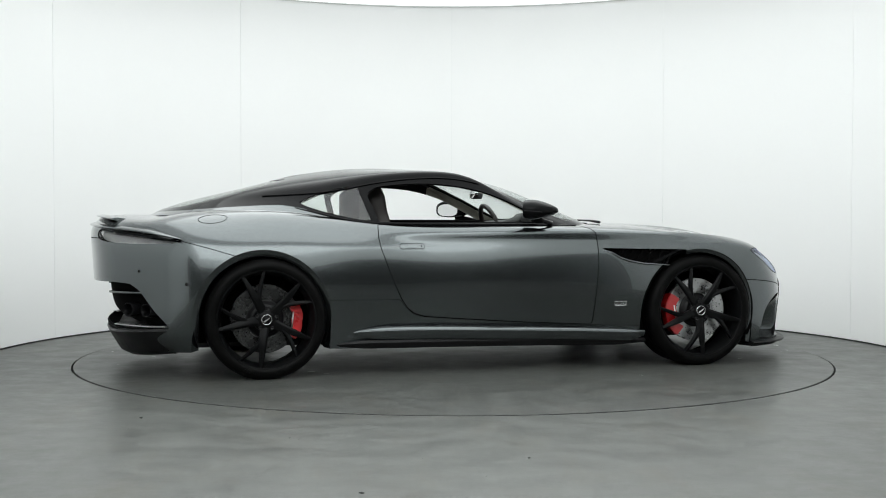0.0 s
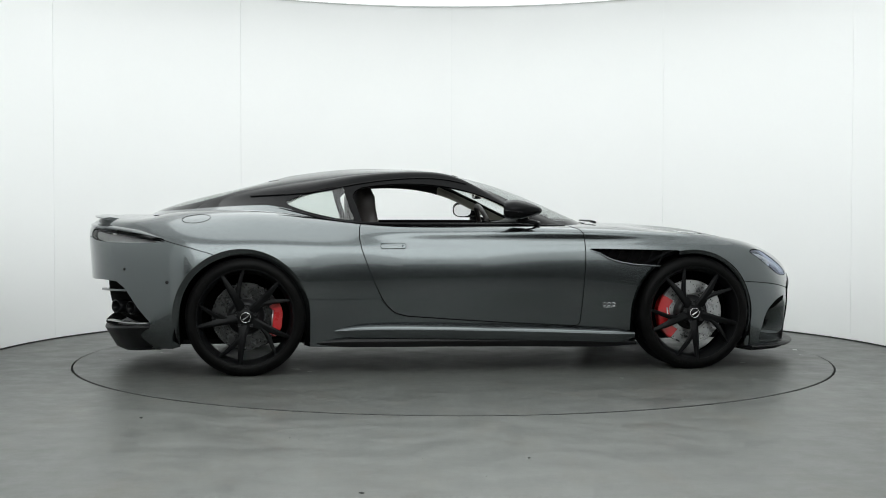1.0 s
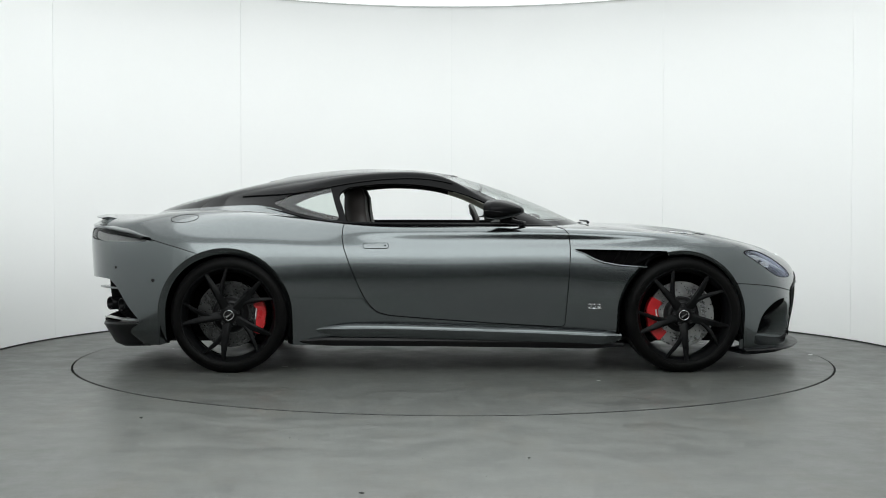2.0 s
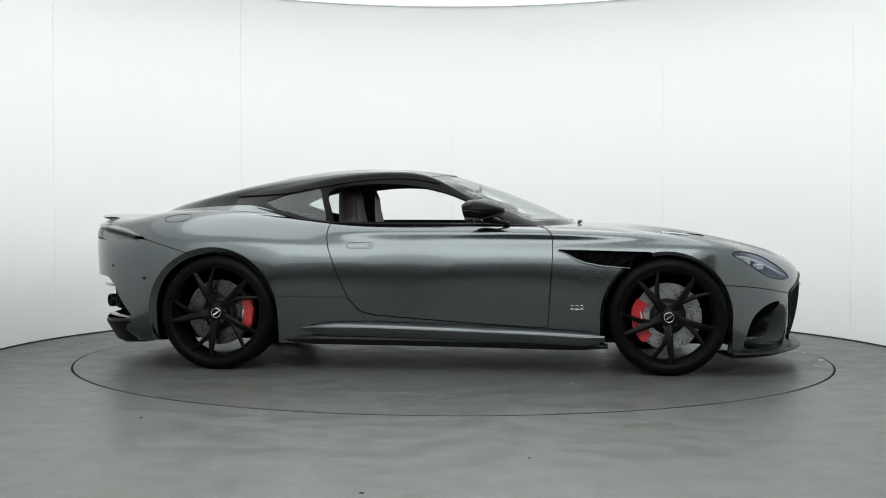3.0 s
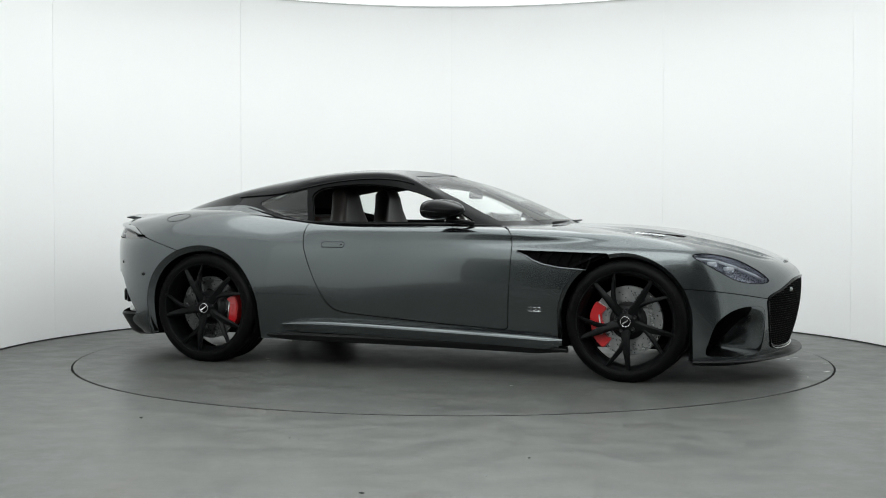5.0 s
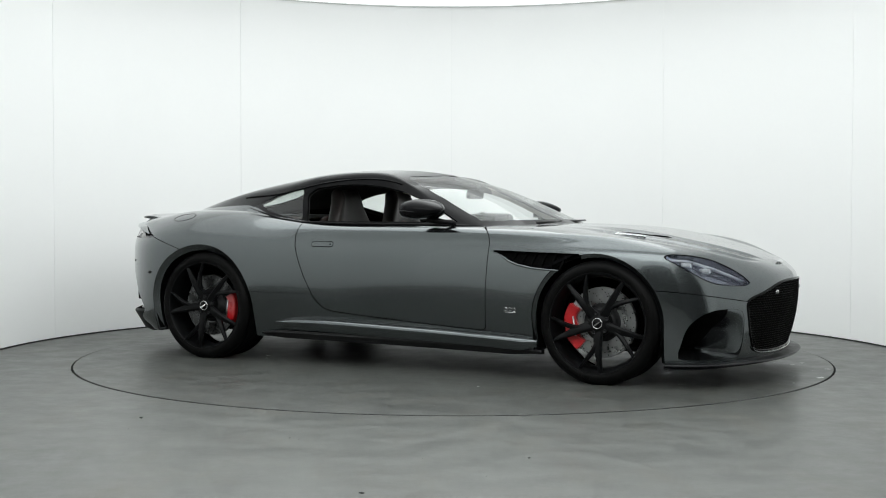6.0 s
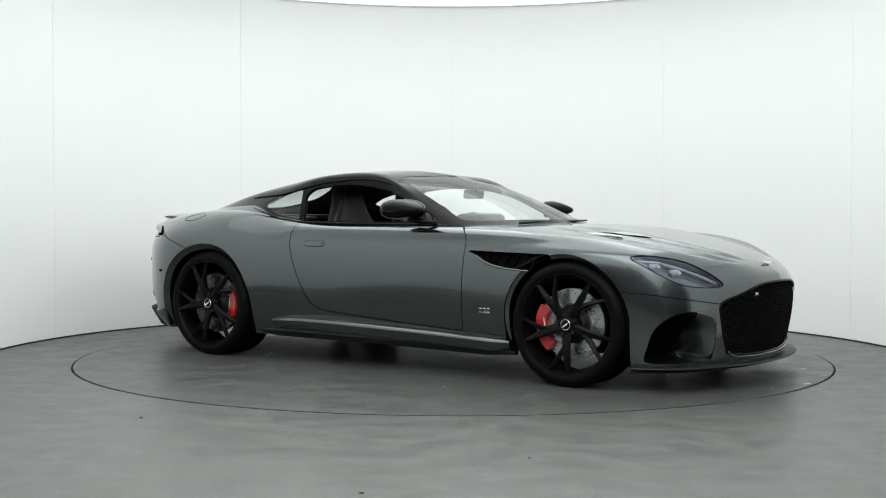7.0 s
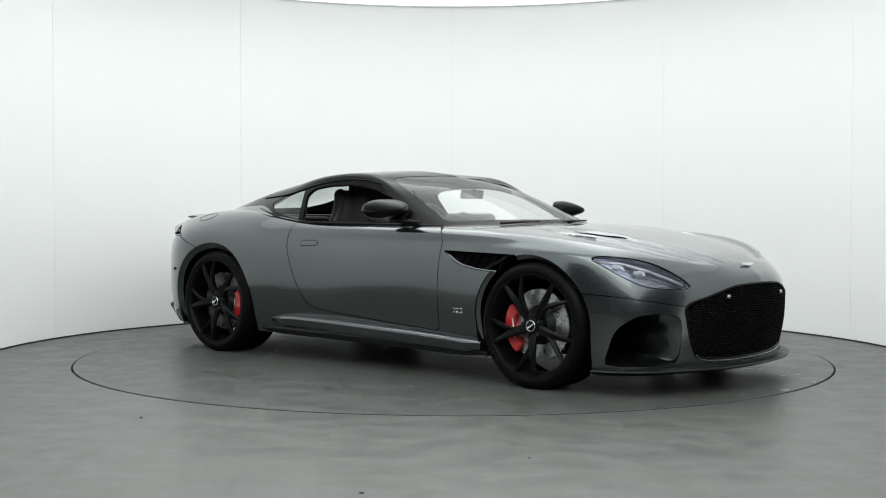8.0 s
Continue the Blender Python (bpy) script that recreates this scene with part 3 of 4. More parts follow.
def build_body():
    ring, skin = BODY.split(arch(BODY.v, 0.019))
    _, lip = ring.split(arch(ring.v, -0.014))
    # cabin opening
    hole = [(x, -max(w - (0.012 if -1.3 < x < 0.1 else 0.035), 0)) for x, w, z in GLASS_A]
    hole = [(hole[0][0] - 0.02, 0.5)] + [(hole[0][0] - 0.02, 0)] + hole[1:-1] + [(hole[-1][0] + 0.03, 0), (hole[-1][0] + 0.03, 0.5)]
    _, skin = region(skin, hole, (0, 1), lambda v: v[:, 4] > 5.4)
    side = lambda v: v[:, 1] < -0.45
    _, lip = region(lip, VENT, (0, 2), lambda v: v[:, 1] < -0.7)
    grille, skin = region(skin, GRILLE, (1, 2), lambda v: v[:, 0] > 2.0)
    intake, skin = seam_on(skin, INTAKE, (3, 4), lambda v: v[:, 0] > 1.7, 0.003)
    lamp, skin = seam_on(skin, LAMP, (0, 2), lambda v: v[:, 1] < -0.4, 0.0022)
    vent, skin = region(skin, VENT, (0, 2), lambda v: v[:, 1] < -0.7)
    tail, skin = seam_on(skin, TAIL, (0, 2), lambda v: v[:, 0] < -1.7, 0.003)
    dark, skin = region(skin, REAR_DARK, (0, 2), lambda v: v[:, 0] < -1.7)
    slot, skin = region(skin, BONNET_SLOT, (0, 1), lambda v: v[:, 4] > 5.5)
    # black sheet added behind all panels, stands for the shade in the gaps
    sheet("gap_backing", skin.whole().moved(-0.019), LINER, car, "black sheet added behind the panels to darken the gaps")
    sill, skin = seam_on(skin, SILL, (0, 2), side, 0.0015)
    door, skin = seam_on(skin, DOOR, (0, 2), side, 0.0026)
    nose_line = lambda v: np.where(v[:, 0] > 1.3, v[:, 2] - spline([(1.5, .566), (1.70, .558), (1.91, .542), (2.1, .508), (2.18, .487), (2.35, .45)], np.clip(v[:, 0], 1.5, 2.35)), 1.0)
    bumper, skin = skin.seam(nose_line, 0.0022)
    tail_line = lambda v: np.where(v[:, 0] < -1.35, v[:, 2] - np.interp(v[:, 0], (-1.95, -1.888, -1.737, -1.56, -1.4), (.835, .824, .783, .73, .68)), 1.0)
    rear_bumper, skin = skin.seam(tail_line, 0.0022)
    rear, front = skin.split(skin.v[:, 0] - 0.2)

    u, v = intake.v[:, 3], intake.v[:, 4]
    scoop = dipped(intake, 0.15 * smooth_step(2.05, 3.2, u) * smooth_step(2.98, 2.2, v) + 0.14 * smooth_step(2.05, 2.45, u) * smooth_step(2.9, 0.7, v))
    bonnet = sheet("bonnet", front.whole(), PAINT, car, "grey metallic clamshell bonnet", 0.012)
    sheet("front_bumper", bumper.whole(), PAINT, car, "", 0.014)
    sheet("rear_body", rear.whole(), PAINT, car, "grey metallic rear wings and boot", 0.012)
    sheet("rear_bumper", rear_bumper.whole(), PAINT, car, "", 0.014)
    for s in (lambda k: k, lambda k: k.flipped()):
        d = sheet("door", s(door), PAINT, car, "", 0.012)
        sheet("door_card", s(door).moved(-0.06), TRIM, d, "black trimmed inner door panel")
        sheet("sill", s(sill), PAINT, car, "", 0.012)
        sheet("vent_backing", s(vent).moved(-0.045), LINER, bonnet, "black vent recess")
        # deep half of the scoop is coloured black for the shade inside it
        core, wing = s(scoop).split(2.72 + 0.1 * np.sin(scoop.v[:, 4] * 1.5) - scoop.v[:, 3])
        sheet("intake_shade", core, LINER, car, "black inner sheet that draws the shade in the side intake")
        sheet("intake_scoop", wing, PAINT, car, "grey scoop that dips from the grille into the side intake")
        sheet("intake_lining", collar(s(intake), 0.26), BLACK, car, "gloss black intake lining")
        hl = sheet("headlamp", s(lamp).moved(-0.05), LAMPCUP, car, "clear headlamp with two projectors")
        sheet("lamp_wall", collar(s(lamp), 0.05), LAMPCUP, hl, "silver lamp housing wall")
        sheet("lens", s(lamp).moved(-0.002), LENS, hl, "clear lens")
        tl = sheet("tail_lamp", s(tail).moved(-0.03), LAMPWHITE, car, "smoked tail lamp")
        sheet("lens", s(tail).moved(-0.002), SMOKED, tl, "smoked lens")
        sheet("slot_backing", s(slot).moved(-0.012), LINER, bonnet, "black bonnet vent")
    sheet("rear_recess", dark.whole().moved(-0.10), LINER, car, "black exhaust recess")
    sheet("nose_recess", grille.whole().moved(-0.06), LINER, car, "black recess behind the grille")
    # wheel arch flanges, turned in towards the wheel
    d = np.clip((0.019 - arch(lip.v)) / 0.033, 0, 1)
    lip.v[:, :3] -= unit(lip.v[:, 5:8]) * (0.003 + 0.03 * d)[:, None]
    for cx, cz, r in ARCHES:
        near = np.abs(lip.v[:, 0] - cx) < 0.6
        o = np.c_[cx - lip.v[:, 0], np.zeros(len(lip.v)), np.minimum(cz - lip.v[:, 2], 0)]
        lip.v[near, 5:8] = unit(unit(lip.v[:, 5:8]) + 0.9 * unit(o))[near]
    for s in (lip, lip.flipped()):
        for end in (0, 1):
            sheet("arch_lip", s.split(s.v[:, 0])[end], PAINT, car, "")
    return grille, lamp, bonnet


grille_skin, lamp_skin, bonnet = build_body()


# ---------------------------------------------------------------- grille mesh
def build_grille():
    v = grille_skin.v
    y, z = v[:, 1], v[:, 2]
    basis = lambda y, z: np.stack([np.ones_like(y), y ** 2, y ** 4, z, z ** 2, y ** 2 * z, y ** 6], -1)
    k = np.linalg.lstsq(basis(y, z), v[:, 0], rcond=None)[0]
    x_at = lambda y, z: float(basis(np.array([y]), np.array([z]))[0] @ k)
    fn = inside_of(GRILLE, (1, 2))
    cell = 0.0125
    bm = bmesh.new()
    for j in range(0, 40):
        for i in range(-32, 33):
            cy = (i + 0.5 * (j % 2)) * cell * 1.9
            cz = 0.18 + j * cell * 1.1
            if fn(np.array([[0, cy, cz, 0, 0]]))[0] > -0.004:
                continue
            outer, inner, back = [], [], []
            for a in range(6):
                t = math.pi / 3 * a
                oy, oz = cy + cell * 1.08 * math.cos(t), cz + cell * 0.74 * math.sin(t)
                iy, iz = cy + cell * 0.78 * math.cos(t), cz + cell * 0.5 * math.sin(t)
                outer.append(bm.verts.new((x_at(oy, oz) + 0.002, oy, oz)))
                inner.append(bm.verts.new((x_at(iy, iz) - 0.001, iy, iz)))
                back.append(bm.verts.new((x_at(iy, iz) - 0.018, iy, iz)))
            for a in range(6):
                b = (a + 1) % 6
                bm.faces.new((outer[a], outer[b], inner[b], inner[a]))
                bm.faces.new((inner[a], inner[b], back[b], back[a]))
    g = part("grille", bm, MESH, car, "black honeycomb mesh grille", smooth=False)
    # rim round the opening
    ring = [(abs(q[0]), q[1]) for q in GRILLE[1:-1]]
    path = [(y, z) for y, z in ring] + [(-y, z) for y, z in ring[::-1]]
    line = outline_2d(path, 5)
    part("grille_surround", tube_bm([(x_at(y, z) + 0.001, y, z) for y, z in line], 0.007, 8, True), BLACK, g, "gloss black grille surround")
    # lower chrome-like line
    low = [(y, z - 0.012) for y, z in line if z < 0.235]
    low.sort()
    part("lower_trim", tube_bm([(x_at(y, z) + 0.012, y, z) for y, z in low], 0.005, 8), PAINT, g, "grey trim line under the grille")
    for y in (-0.31, 0.31):
        z = 0.533
        part("front_camera", lathe_bm([(0.0005, 0.012), (0.010, 0.010), (0.0125, 0.0), (0.0125, -0.02)], 20), SILVER, g, "small round parking camera").matrix_basis = \
            Matrix.Translation((x_at(y, z), y, z)) @ Matrix.Rotation(-math.pi / 2, 4, "Z")


build_grille()


# ---------------------------------------------------------------- splitter, skirts, spoiler, diffuser
def swept(name, path, section, material, label="", taper=None, both=False, close=True):
    """A section of (outward, up) pairs carried along a plan line of (x, half width, z); outward is square to the line."""
    pts = natural(np.arange(len(path), dtype=float), np.array(path, float), np.linspace(0, len(path) - 1, 12 * (len(path) - 1) + 1))
    n = len(pts)
    def run(sign):
        bm = bmesh.new()
        rings = []
        for i, p in enumerate(pts):
            d = pts[min(i + 1, n - 1)] - pts[max(i - 1, 0)]
            o = np.array([-d[1], d[0]])
            o /= np.linalg.norm(o)
            if o[1] < 0 and abs(o[1]) > abs(o[0]) or (abs(o[1]) <= abs(o[0]) and o[0] * np.sign(pts[0][0] + pts[-1][0]) < 0):
                o = -o
            k = 1.0 if taper is None else taper(i / (n - 1))
            rings.append([bm.verts.new((p[0] + o[0] * a * k, sign * (p[1] + o[1] * a * k), p[2] + b * k)) for a, b in section])
        m = len(section)
        for a, b in zip(rings, rings[1:]):
            for q in range(m if close else m - 1):
                r = (q + 1) % m
                bm.faces.new((a[q], a[r], b[r], b[q]))
        bm.faces.new(rings[0])
        bm.faces.new(rings[-1])
        return bm
    out = []
    if both:
        bm = run(-1)
        other = run(1)
        me = bpy.data.meshes.new("half")
        other.to_mesh(me)
        other.free()
        bm.from_mesh(me)
        bpy.data.meshes.remove(me)
        bmesh.ops.remove_doubles(bm, verts=bm.verts, dist=1e-5)
        bmesh.ops.recalc_face_normals(bm, faces=bm.faces)
        out.append(part(name, bm, material, car, label, sharp=35))
    else:
        for s in (-1, 1):
            bm = run(s)
            bmesh.ops.recalc_face_normals(bm, faces=bm.faces)
            out.append(part(name, bm, material, car, label, sharp=35))
    return out


swept("front_splitter", [(2.30, 0, .142), (2.265, .34, .142), (2.17, .61, .142), (2.05, .80, .14), (1.90, .892, .138), (1.79, .915, .136)],
      [(-.16, -.012), (.022, -.006), (.028, .0), (.022, .007), (-.10, .02)], SATIN, "satin black front splitter blade", both=True)
swept("lower_splitter", [(2.24, 0, .125), (2.205, .33, .125), (2.11, .60, .125), (2.0, .79, .123), (1.88, .87, .12), (1.78, .90, .118)],
      [(-.25, -.006), (.03, -.004), (.034, .0), (.03, .006), (-.25, .012)], SATIN, "black lower splitter", both=True)
swept("side_skirt", [(-.92, .882, .262), (-.74, .888, .284), (-.45, .893, .287), (0, .898, .276), (.45, .90, .262), (.80, .905, .248), (1.02, .915, .238)],
      [(-.02, .016), (.020, .012), (.032, .006), (.040, -.002), (.045, -.012), (.042, -.022), (.026, -.060), (.022, -.066), (.01, -.066), (-.03, -.05)], PAINT, "grey side skirt blade",
      taper=lambda t: 0.2 + 0.8 * float(smooth_step(0, 0.22, np.array(t)) * (1 - 0.6 * smooth_step(0.9, 1.0, np.array(t)))))
swept("lower_skirt", [(-1.02, .88, .19), (-.5, .875, .187), (0, .875, .183), (.5, .878, .176), (1.04, .89, .168)],
      [(-.06, .05), (.03, .028), (.034, .012), (.012, -.024), (-.06, -.026)], SATIN, "black lower sill", taper=lambda t: 0.25 + 0.75 * float(smooth_step(0, 0.12, np.array(t)) * (1 - 0.8 * smooth_step(0.9, 1.0, np.array(t)))))
swept("boot_lip", [(-1.90, .925, .838), (-2.04, .81, .862), (-2.18, .675, .882), (-2.31, .50, .896), (-2.375, .26, .903), (-2.395, 0, .906)],
      [(-.03, .022), (.0, .018), (.016, .011), (.019, .004), (.012, -.003), (-.02, -.004)], PAINT, "grey boot lip over the tail lamps", both=True,
      taper=lambda t: 0.1 + 0.9 * min(1, t * 4))
# solid black strip drawn for the shaded gap below the lip
swept("lip_shadow_gap", [(-1.95, .895, .829), (-2.04, .806, .846), (-2.18, .675, .866), (-2.31, .50, .88), (-2.375, .26, .888), (-2.395, 0, .891)],
      [(-.03, .012), (.0, .007), (.0, -.006), (-.03, -.007)], BLACK, "black strip for the shaded gap under the boot lip", both=True)
swept("aero_blade", [(-2.27, .52, .948), (-2.33, .40, .958), (-2.355, .2, .964), (-2.36, 0, .965)],
      [(-.12, .0), (-.03, .012), (.012, .006), (.012, .0), (-.02, -.008), (-.12, -.016)], PAINT, "grey raised rear aero blade", both=True)
swept("diffuser", [(-1.92, .80, .20), (-2.06, .73, .19), (-2.16, .55, .175), (-2.20, .3, .165), (-2.21, 0, .165)],
      [(-.3, -.04), (-.02, -.045), (.03, -.02), (.10, .10), (.095, .115), (.04, .10), (-.3, .08)], SATIN, "black rear diffuser", both=True)
swept("diffuser_trim", [(-1.99, .895, .325), (-2.07, .80, .318), (-2.18, .65, .316), (-2.27, .5, .315)],
      [(-.04, .006), (-.002, .004), (.0, .0), (-.002, -.004), (-.04, -.006)], SILVER, "thin silver line over the diffuser")
swept("rear_fin", [(-2.06, .83, .522), (-2.13, .77, .517), (-2.23, .64, .514), (-2.30, .5, .512)],
      [(-.10, .008), (-.004, .006), (-.002, .0), (-.004, -.006), (-.10, -.008)], PAINT, "grey fin over the exhausts")


def build_exhausts():
    for side in (-1, 1):
        for x, y in ((-2.165, 0.67), (-2.065, 0.785)):
            bm = lathe_bm([(0.030, 0.10), (0.034, -0.03), (0.040, -0.035), (0.044, -0.03), (0.044, 0.10)], 28)
            ob = part("exhaust_pipe", bm, BLACK, car, "gloss black exhaust tip")
            ob.matrix_basis = Matrix.Translation((x, side * y, 0.415)) @ Matrix.Rotation(math.atan2(-0.8, -side * 0.6), 4, "Z") @ Matrix.Diagonal((1.15, 1, 0.95, 1))
        part("fog_lamp", box_bm(0.03, 0.07, 0.028, (-2.095, side * 0.752, 0.552), 0.008, turn=Matrix.Rotation(side * 0.6, 4, "Z")), REDLENS, car, "small red rear fog lamp")
        for x, w, z in ((-1.866, .964, .575), (-2.128, .797, .647), (2.105, .69, .47)):
            part("parking_sensor", lathe_bm([(0.0005, 0.004), (0.008, 0.003), (0.011, -0.006)], 16), SATIN, car).matrix_basis = \
                Matrix.Translation((x, side * w, z)) @ Matrix.Rotation((math.pi if side < 0 else 0) + side * (0.55 if x > 0 else -0.35 if x > -2 else -0.7) * -1, 4, "Z")


build_exhausts()


def on_body(p, q, axes, out, ok):
    """The body's coordinate `out` at (p, q) on two others, from the sheet's nearest corners."""
    v = BODY.v[ok]
    d = (v[:, axes[0]] - p) ** 2 + (v[:, axes[1]] - q) ** 2
    i = np.argsort(d)[:14]
    m = np.c_[np.ones(14), v[i, axes[0]] - p, v[i, axes[1]] - q]
    return float(np.linalg.lstsq(m, v[i, out], rcond=None)[0][0])


FLANK, TOP = BODY.v[:, 4] < 6.2, BODY.v[:, 4] > 5.0


def side_w(x, z):
    """Half width of the body at x, z on its flank."""
    return -on_body(x, z, (0, 2), 1, FLANK)


# ---------------------------------------------------------------- side vent slats, badge, handles
def build_side_details():
    for s in (-1, 1):
        for k in range(6):
            x = 0.83 + k * 0.065
            bm = prism_bm([(x, .69 - 0.03 * min(1, k / 3)), (x + 0.012, .688 - 0.03 * min(1, k / 3)), (x + 0.058, .757), (x + 0.046, .757)], 0.02, "Y", 0.893 + 0.006 * k)
            bmesh.ops.scale(bm, vec=(1, s, 1), verts=bm.verts)
            bmesh.ops.recalc_face_normals(bm, faces=bm.faces)
            part("vent_slat", bm, LINER, bonnet, smooth=False)
        bm = prism_bm([(1.04, .668), (1.085, .668), (1.25, .748), (1.30, .757), (1.24, .757)], 0.02, "Y", 0.926)
        bmesh.ops.scale(bm, vec=(1, s, 1), verts=bm.verts)
        bmesh.ops.recalc_face_normals(bm, faces=bm.faces)
        part("vent_vane", bm, BLACK, bonnet, "dark curved vane in the vent", smooth=False)
        edge = [(.73, .757), (.79, .738), (.84, .708), (.90, .686), (1.0, .668), (1.10, .661), (1.17, .658)]
        part("vent_lip", tube_bm([(x, s * (side_w(x, z) + 0.001), z) for x, z in edge], [0.002, 0.005, 0.007, 0.0075, 0.007, 0.006, 0.005], 8), PAINT, bonnet, "grey lip under the vent")
        # small badge on the wing: three plain slanted loops over a line
        badge = new("wing_badge")
        badge.parent = car
        badge["label"] = "small chrome wing badge"
        for k in range(3):
            x0 = .806 + k * .029
            loop = [(x0, .408), (x0 + .016, .408), (x0 + .023, .413), (x0 + .026, .422), (x0 + .020, .428), (x0 + .005, .428)]
            part("badge_loop", tube_bm([(x, s * (side_w(x, z) + 0.002), z) for x, z in loop], 0.0026, 6, True), CHROME, badge)
        line = [(.812, .401), (.85, .400), (.89, .403)]
        part("badge_line", tube_bm([(x, s * (side_w(x, z) + 0.002), z) for x, z in line], 0.002, 6), CHROME, badge)


build_side_details()


def top_z(x, y):
    """Height of the bonnet or boot at x, y."""
    return on_body(x, -abs(y), (0, 1), 2, TOP)


def build_handles():
    for s in (-1, 1):
        pts = []
        for k in range(40):
            a = 2 * math.pi * k / 40
            cx = 0.062 if math.cos(a) > 0 else -0.062
            x, z = -0.503 + cx + 0.0165 * math.cos(a), 0.786 + 0.0165 * math.sin(a)
            pts.append((x, z))
        h = part("door_handle", tube_bm([(x, s * (side_w(x, z) + 0.0005), z) for x, z in pts], 0.0022, 6, True), LINER, car, "flush oval door handle")
        bm = bmesh.new()
        vs = [bm.verts.new((x, s * (side_w(x, z) + 0.0022), z)) for x, z in pts]
        c = bm.verts.new((-0.503, s * (side_w(-0.503, .786) + 0.0028), .786))
        for a, b in zip(vs, vs[1:] + vs[:1]):
            bm.faces.new((a, b, c))
        bmesh.ops.recalc_face_normals(bm, faces=bm.faces)
        part("handle_plate", bm, PAINT, h)
        part("handle_button", lathe_bm([(0.0005, 0.001), (0.0045, 0.001), (0.0055, -0.003)], 14), LINER, h).matrix_basis = \
            Matrix.Translation((-0.445, s * (side_w(-.445, .786) + 0.003), .786)) @ Matrix.Rotation(math.pi if s < 0 else 0, 4, "Z")
    # fuel flap
    pts = []
    for k in range(48):
        a = 2 * math.pi * k / 48
        x, y = -1.70 + 0.085 * math.cos(a), -0.775 + 0.05 * math.sin(a)
        pts.append((x, y, top_z(x, y) + 0.0005))
    part("fuel_flap", tube_bm(pts, 0.0018, 6, True), LINER, car, "round fuel filler outline")


build_handles()


# ---------------------------------------------------------------- roof and glass
SCREEN = [(-2, .24), (2.76, .28), (2.75, .6), (2.72, 1.2), (2.9, 1.65), (3.2, 1.92), (3.42, 2.05), (3.3, 2.3), (2.9, 2.48), (2.0, 2.68), (1.0, 2.79), (-2, 2.85)]
DOOR_GLASS = outline_2d([(-.742, 1.10), (-.70, 1.14), (-.642, 1.156), (-.452, 1.173), (-.265, 1.169), (-.079, 1.143), (.105, 1.089), (.285, 1.006), (.40, .945),
                         (.40, .932), (.1, .933), (-.3, .933), (-.675, .933), (-.69, .94), (-.715, 1.02)], 4)
QUARTER_GLASS = outline_2d([(-1.155, 1.05), (-1.12, 1.073), (-1.042, 1.107), (-.923, 1.139), (-.83, 1.152), (-.80, 1.145), (-.77, 1.05), (-.738, .955), (-.76, .943),
                            (-.88, .963), (-1.04, 1.002)], 4)
REAR_GLASS = [(9.7, .62), (9.2, 1.0), (8.85, 1.44), (8.72, 2.1), (8.8, 2.6), (13, 2.82), (13, .45)]


def build_roof():
    screen, skin = region(CABIN, SCREEN, (3, 4), lambda v: v[:, 3] < 5)
    pane, skin = region(skin, DOOR_GLASS, (0, 2), lambda v: v[:, 1] < -0.3)
    quarter, skin = region(skin, QUARTER_GLASS, (0, 2), lambda v: v[:, 1] < -0.3)
    back, skin = region(skin, REAR_GLASS, (3, 4), lambda v: v[:, 3] > 6)
    line = lambda v: np.where(v[:, 3] > 6.6, v[:, 4] - np.interp(v[:, 3], (6.6, 7.0, 7.35, 7.7, 8.2, 8.8, 9.6, 11), (.0, .12, .32, .46, .42, .40, .33, .28)), 1.0)
    pillar, roof = skin.seam(line, 0.0015)
    sheet("rear_pillar", pillar.whole(), PAINT, car, "grey body panel below the black roof", 0.01)
    top = sheet("roof", roof.whole(), BLACK, car, "gloss black roof and pillars", 0.014)
    inner = Skin(roof.v, roof.f).whole().moved(-0.022)
    _, upper = inner.split(inner.v[:, 2] - 0.93)
    lining, trim = upper.split(upper.v[:, 0] + 0.02)
    sheet("headlining", lining, DARKCLOTH, top, "charcoal headlining")
    for k in trim.split(trim.v[:, 1]):
        k = k.split(k.v[:, 2] - 1.2 + 0.5 * np.maximum(k.v[:, 0] - 0.02, 0))[0]
        sheet("pillar_trim", k, CLOTH, top, "cream windscreen pillar trim")
    g = sheet("windscreen", screen.whole().moved(-0.002), WGLASS, car, "clear curved windscreen")
    sheet("rear_window", back.whole().moved(-0.002), QGLASS, car, "tinted rear window")
    for s in (lambda k: k, lambda k: k.flipped()):
        sheet("quarter_window", s(quarter).moved(-0.003), QGLASS, car, "tinted rear quarter window")
    for s in (-1, 1):
        # trim along the foot of the side glass, and the bright roof gutter line
        part("window_trim", tube_bm([(x, s * (w + 0.008), z) for x, w, z in ((.60, .775, .908), (.3, .803, .914), (0, .808, .917), (-.35, .803, .918), (-.72, .786, .925), (-.9, .768, .947), (-1.05, .742, .984), (-1.2, .70, 1.02))], [.006, .009, .009, .009, .009, .008, .006, .003], 8), BLACK, car)
        rail = CABIN_GRID[28]
        pts = [(p[0], s * abs(p[1]), p[2]) for p in rail[::4] if -1.4 < p[0] < 0.02 and abs(p[1]) > 0.35]
        part("roof_gutter", tube_bm([(x, y * 1.004, z + 0.002) for x, y, z in pts], 0.005, 6), BLACK, top)
    return top


build_roof()


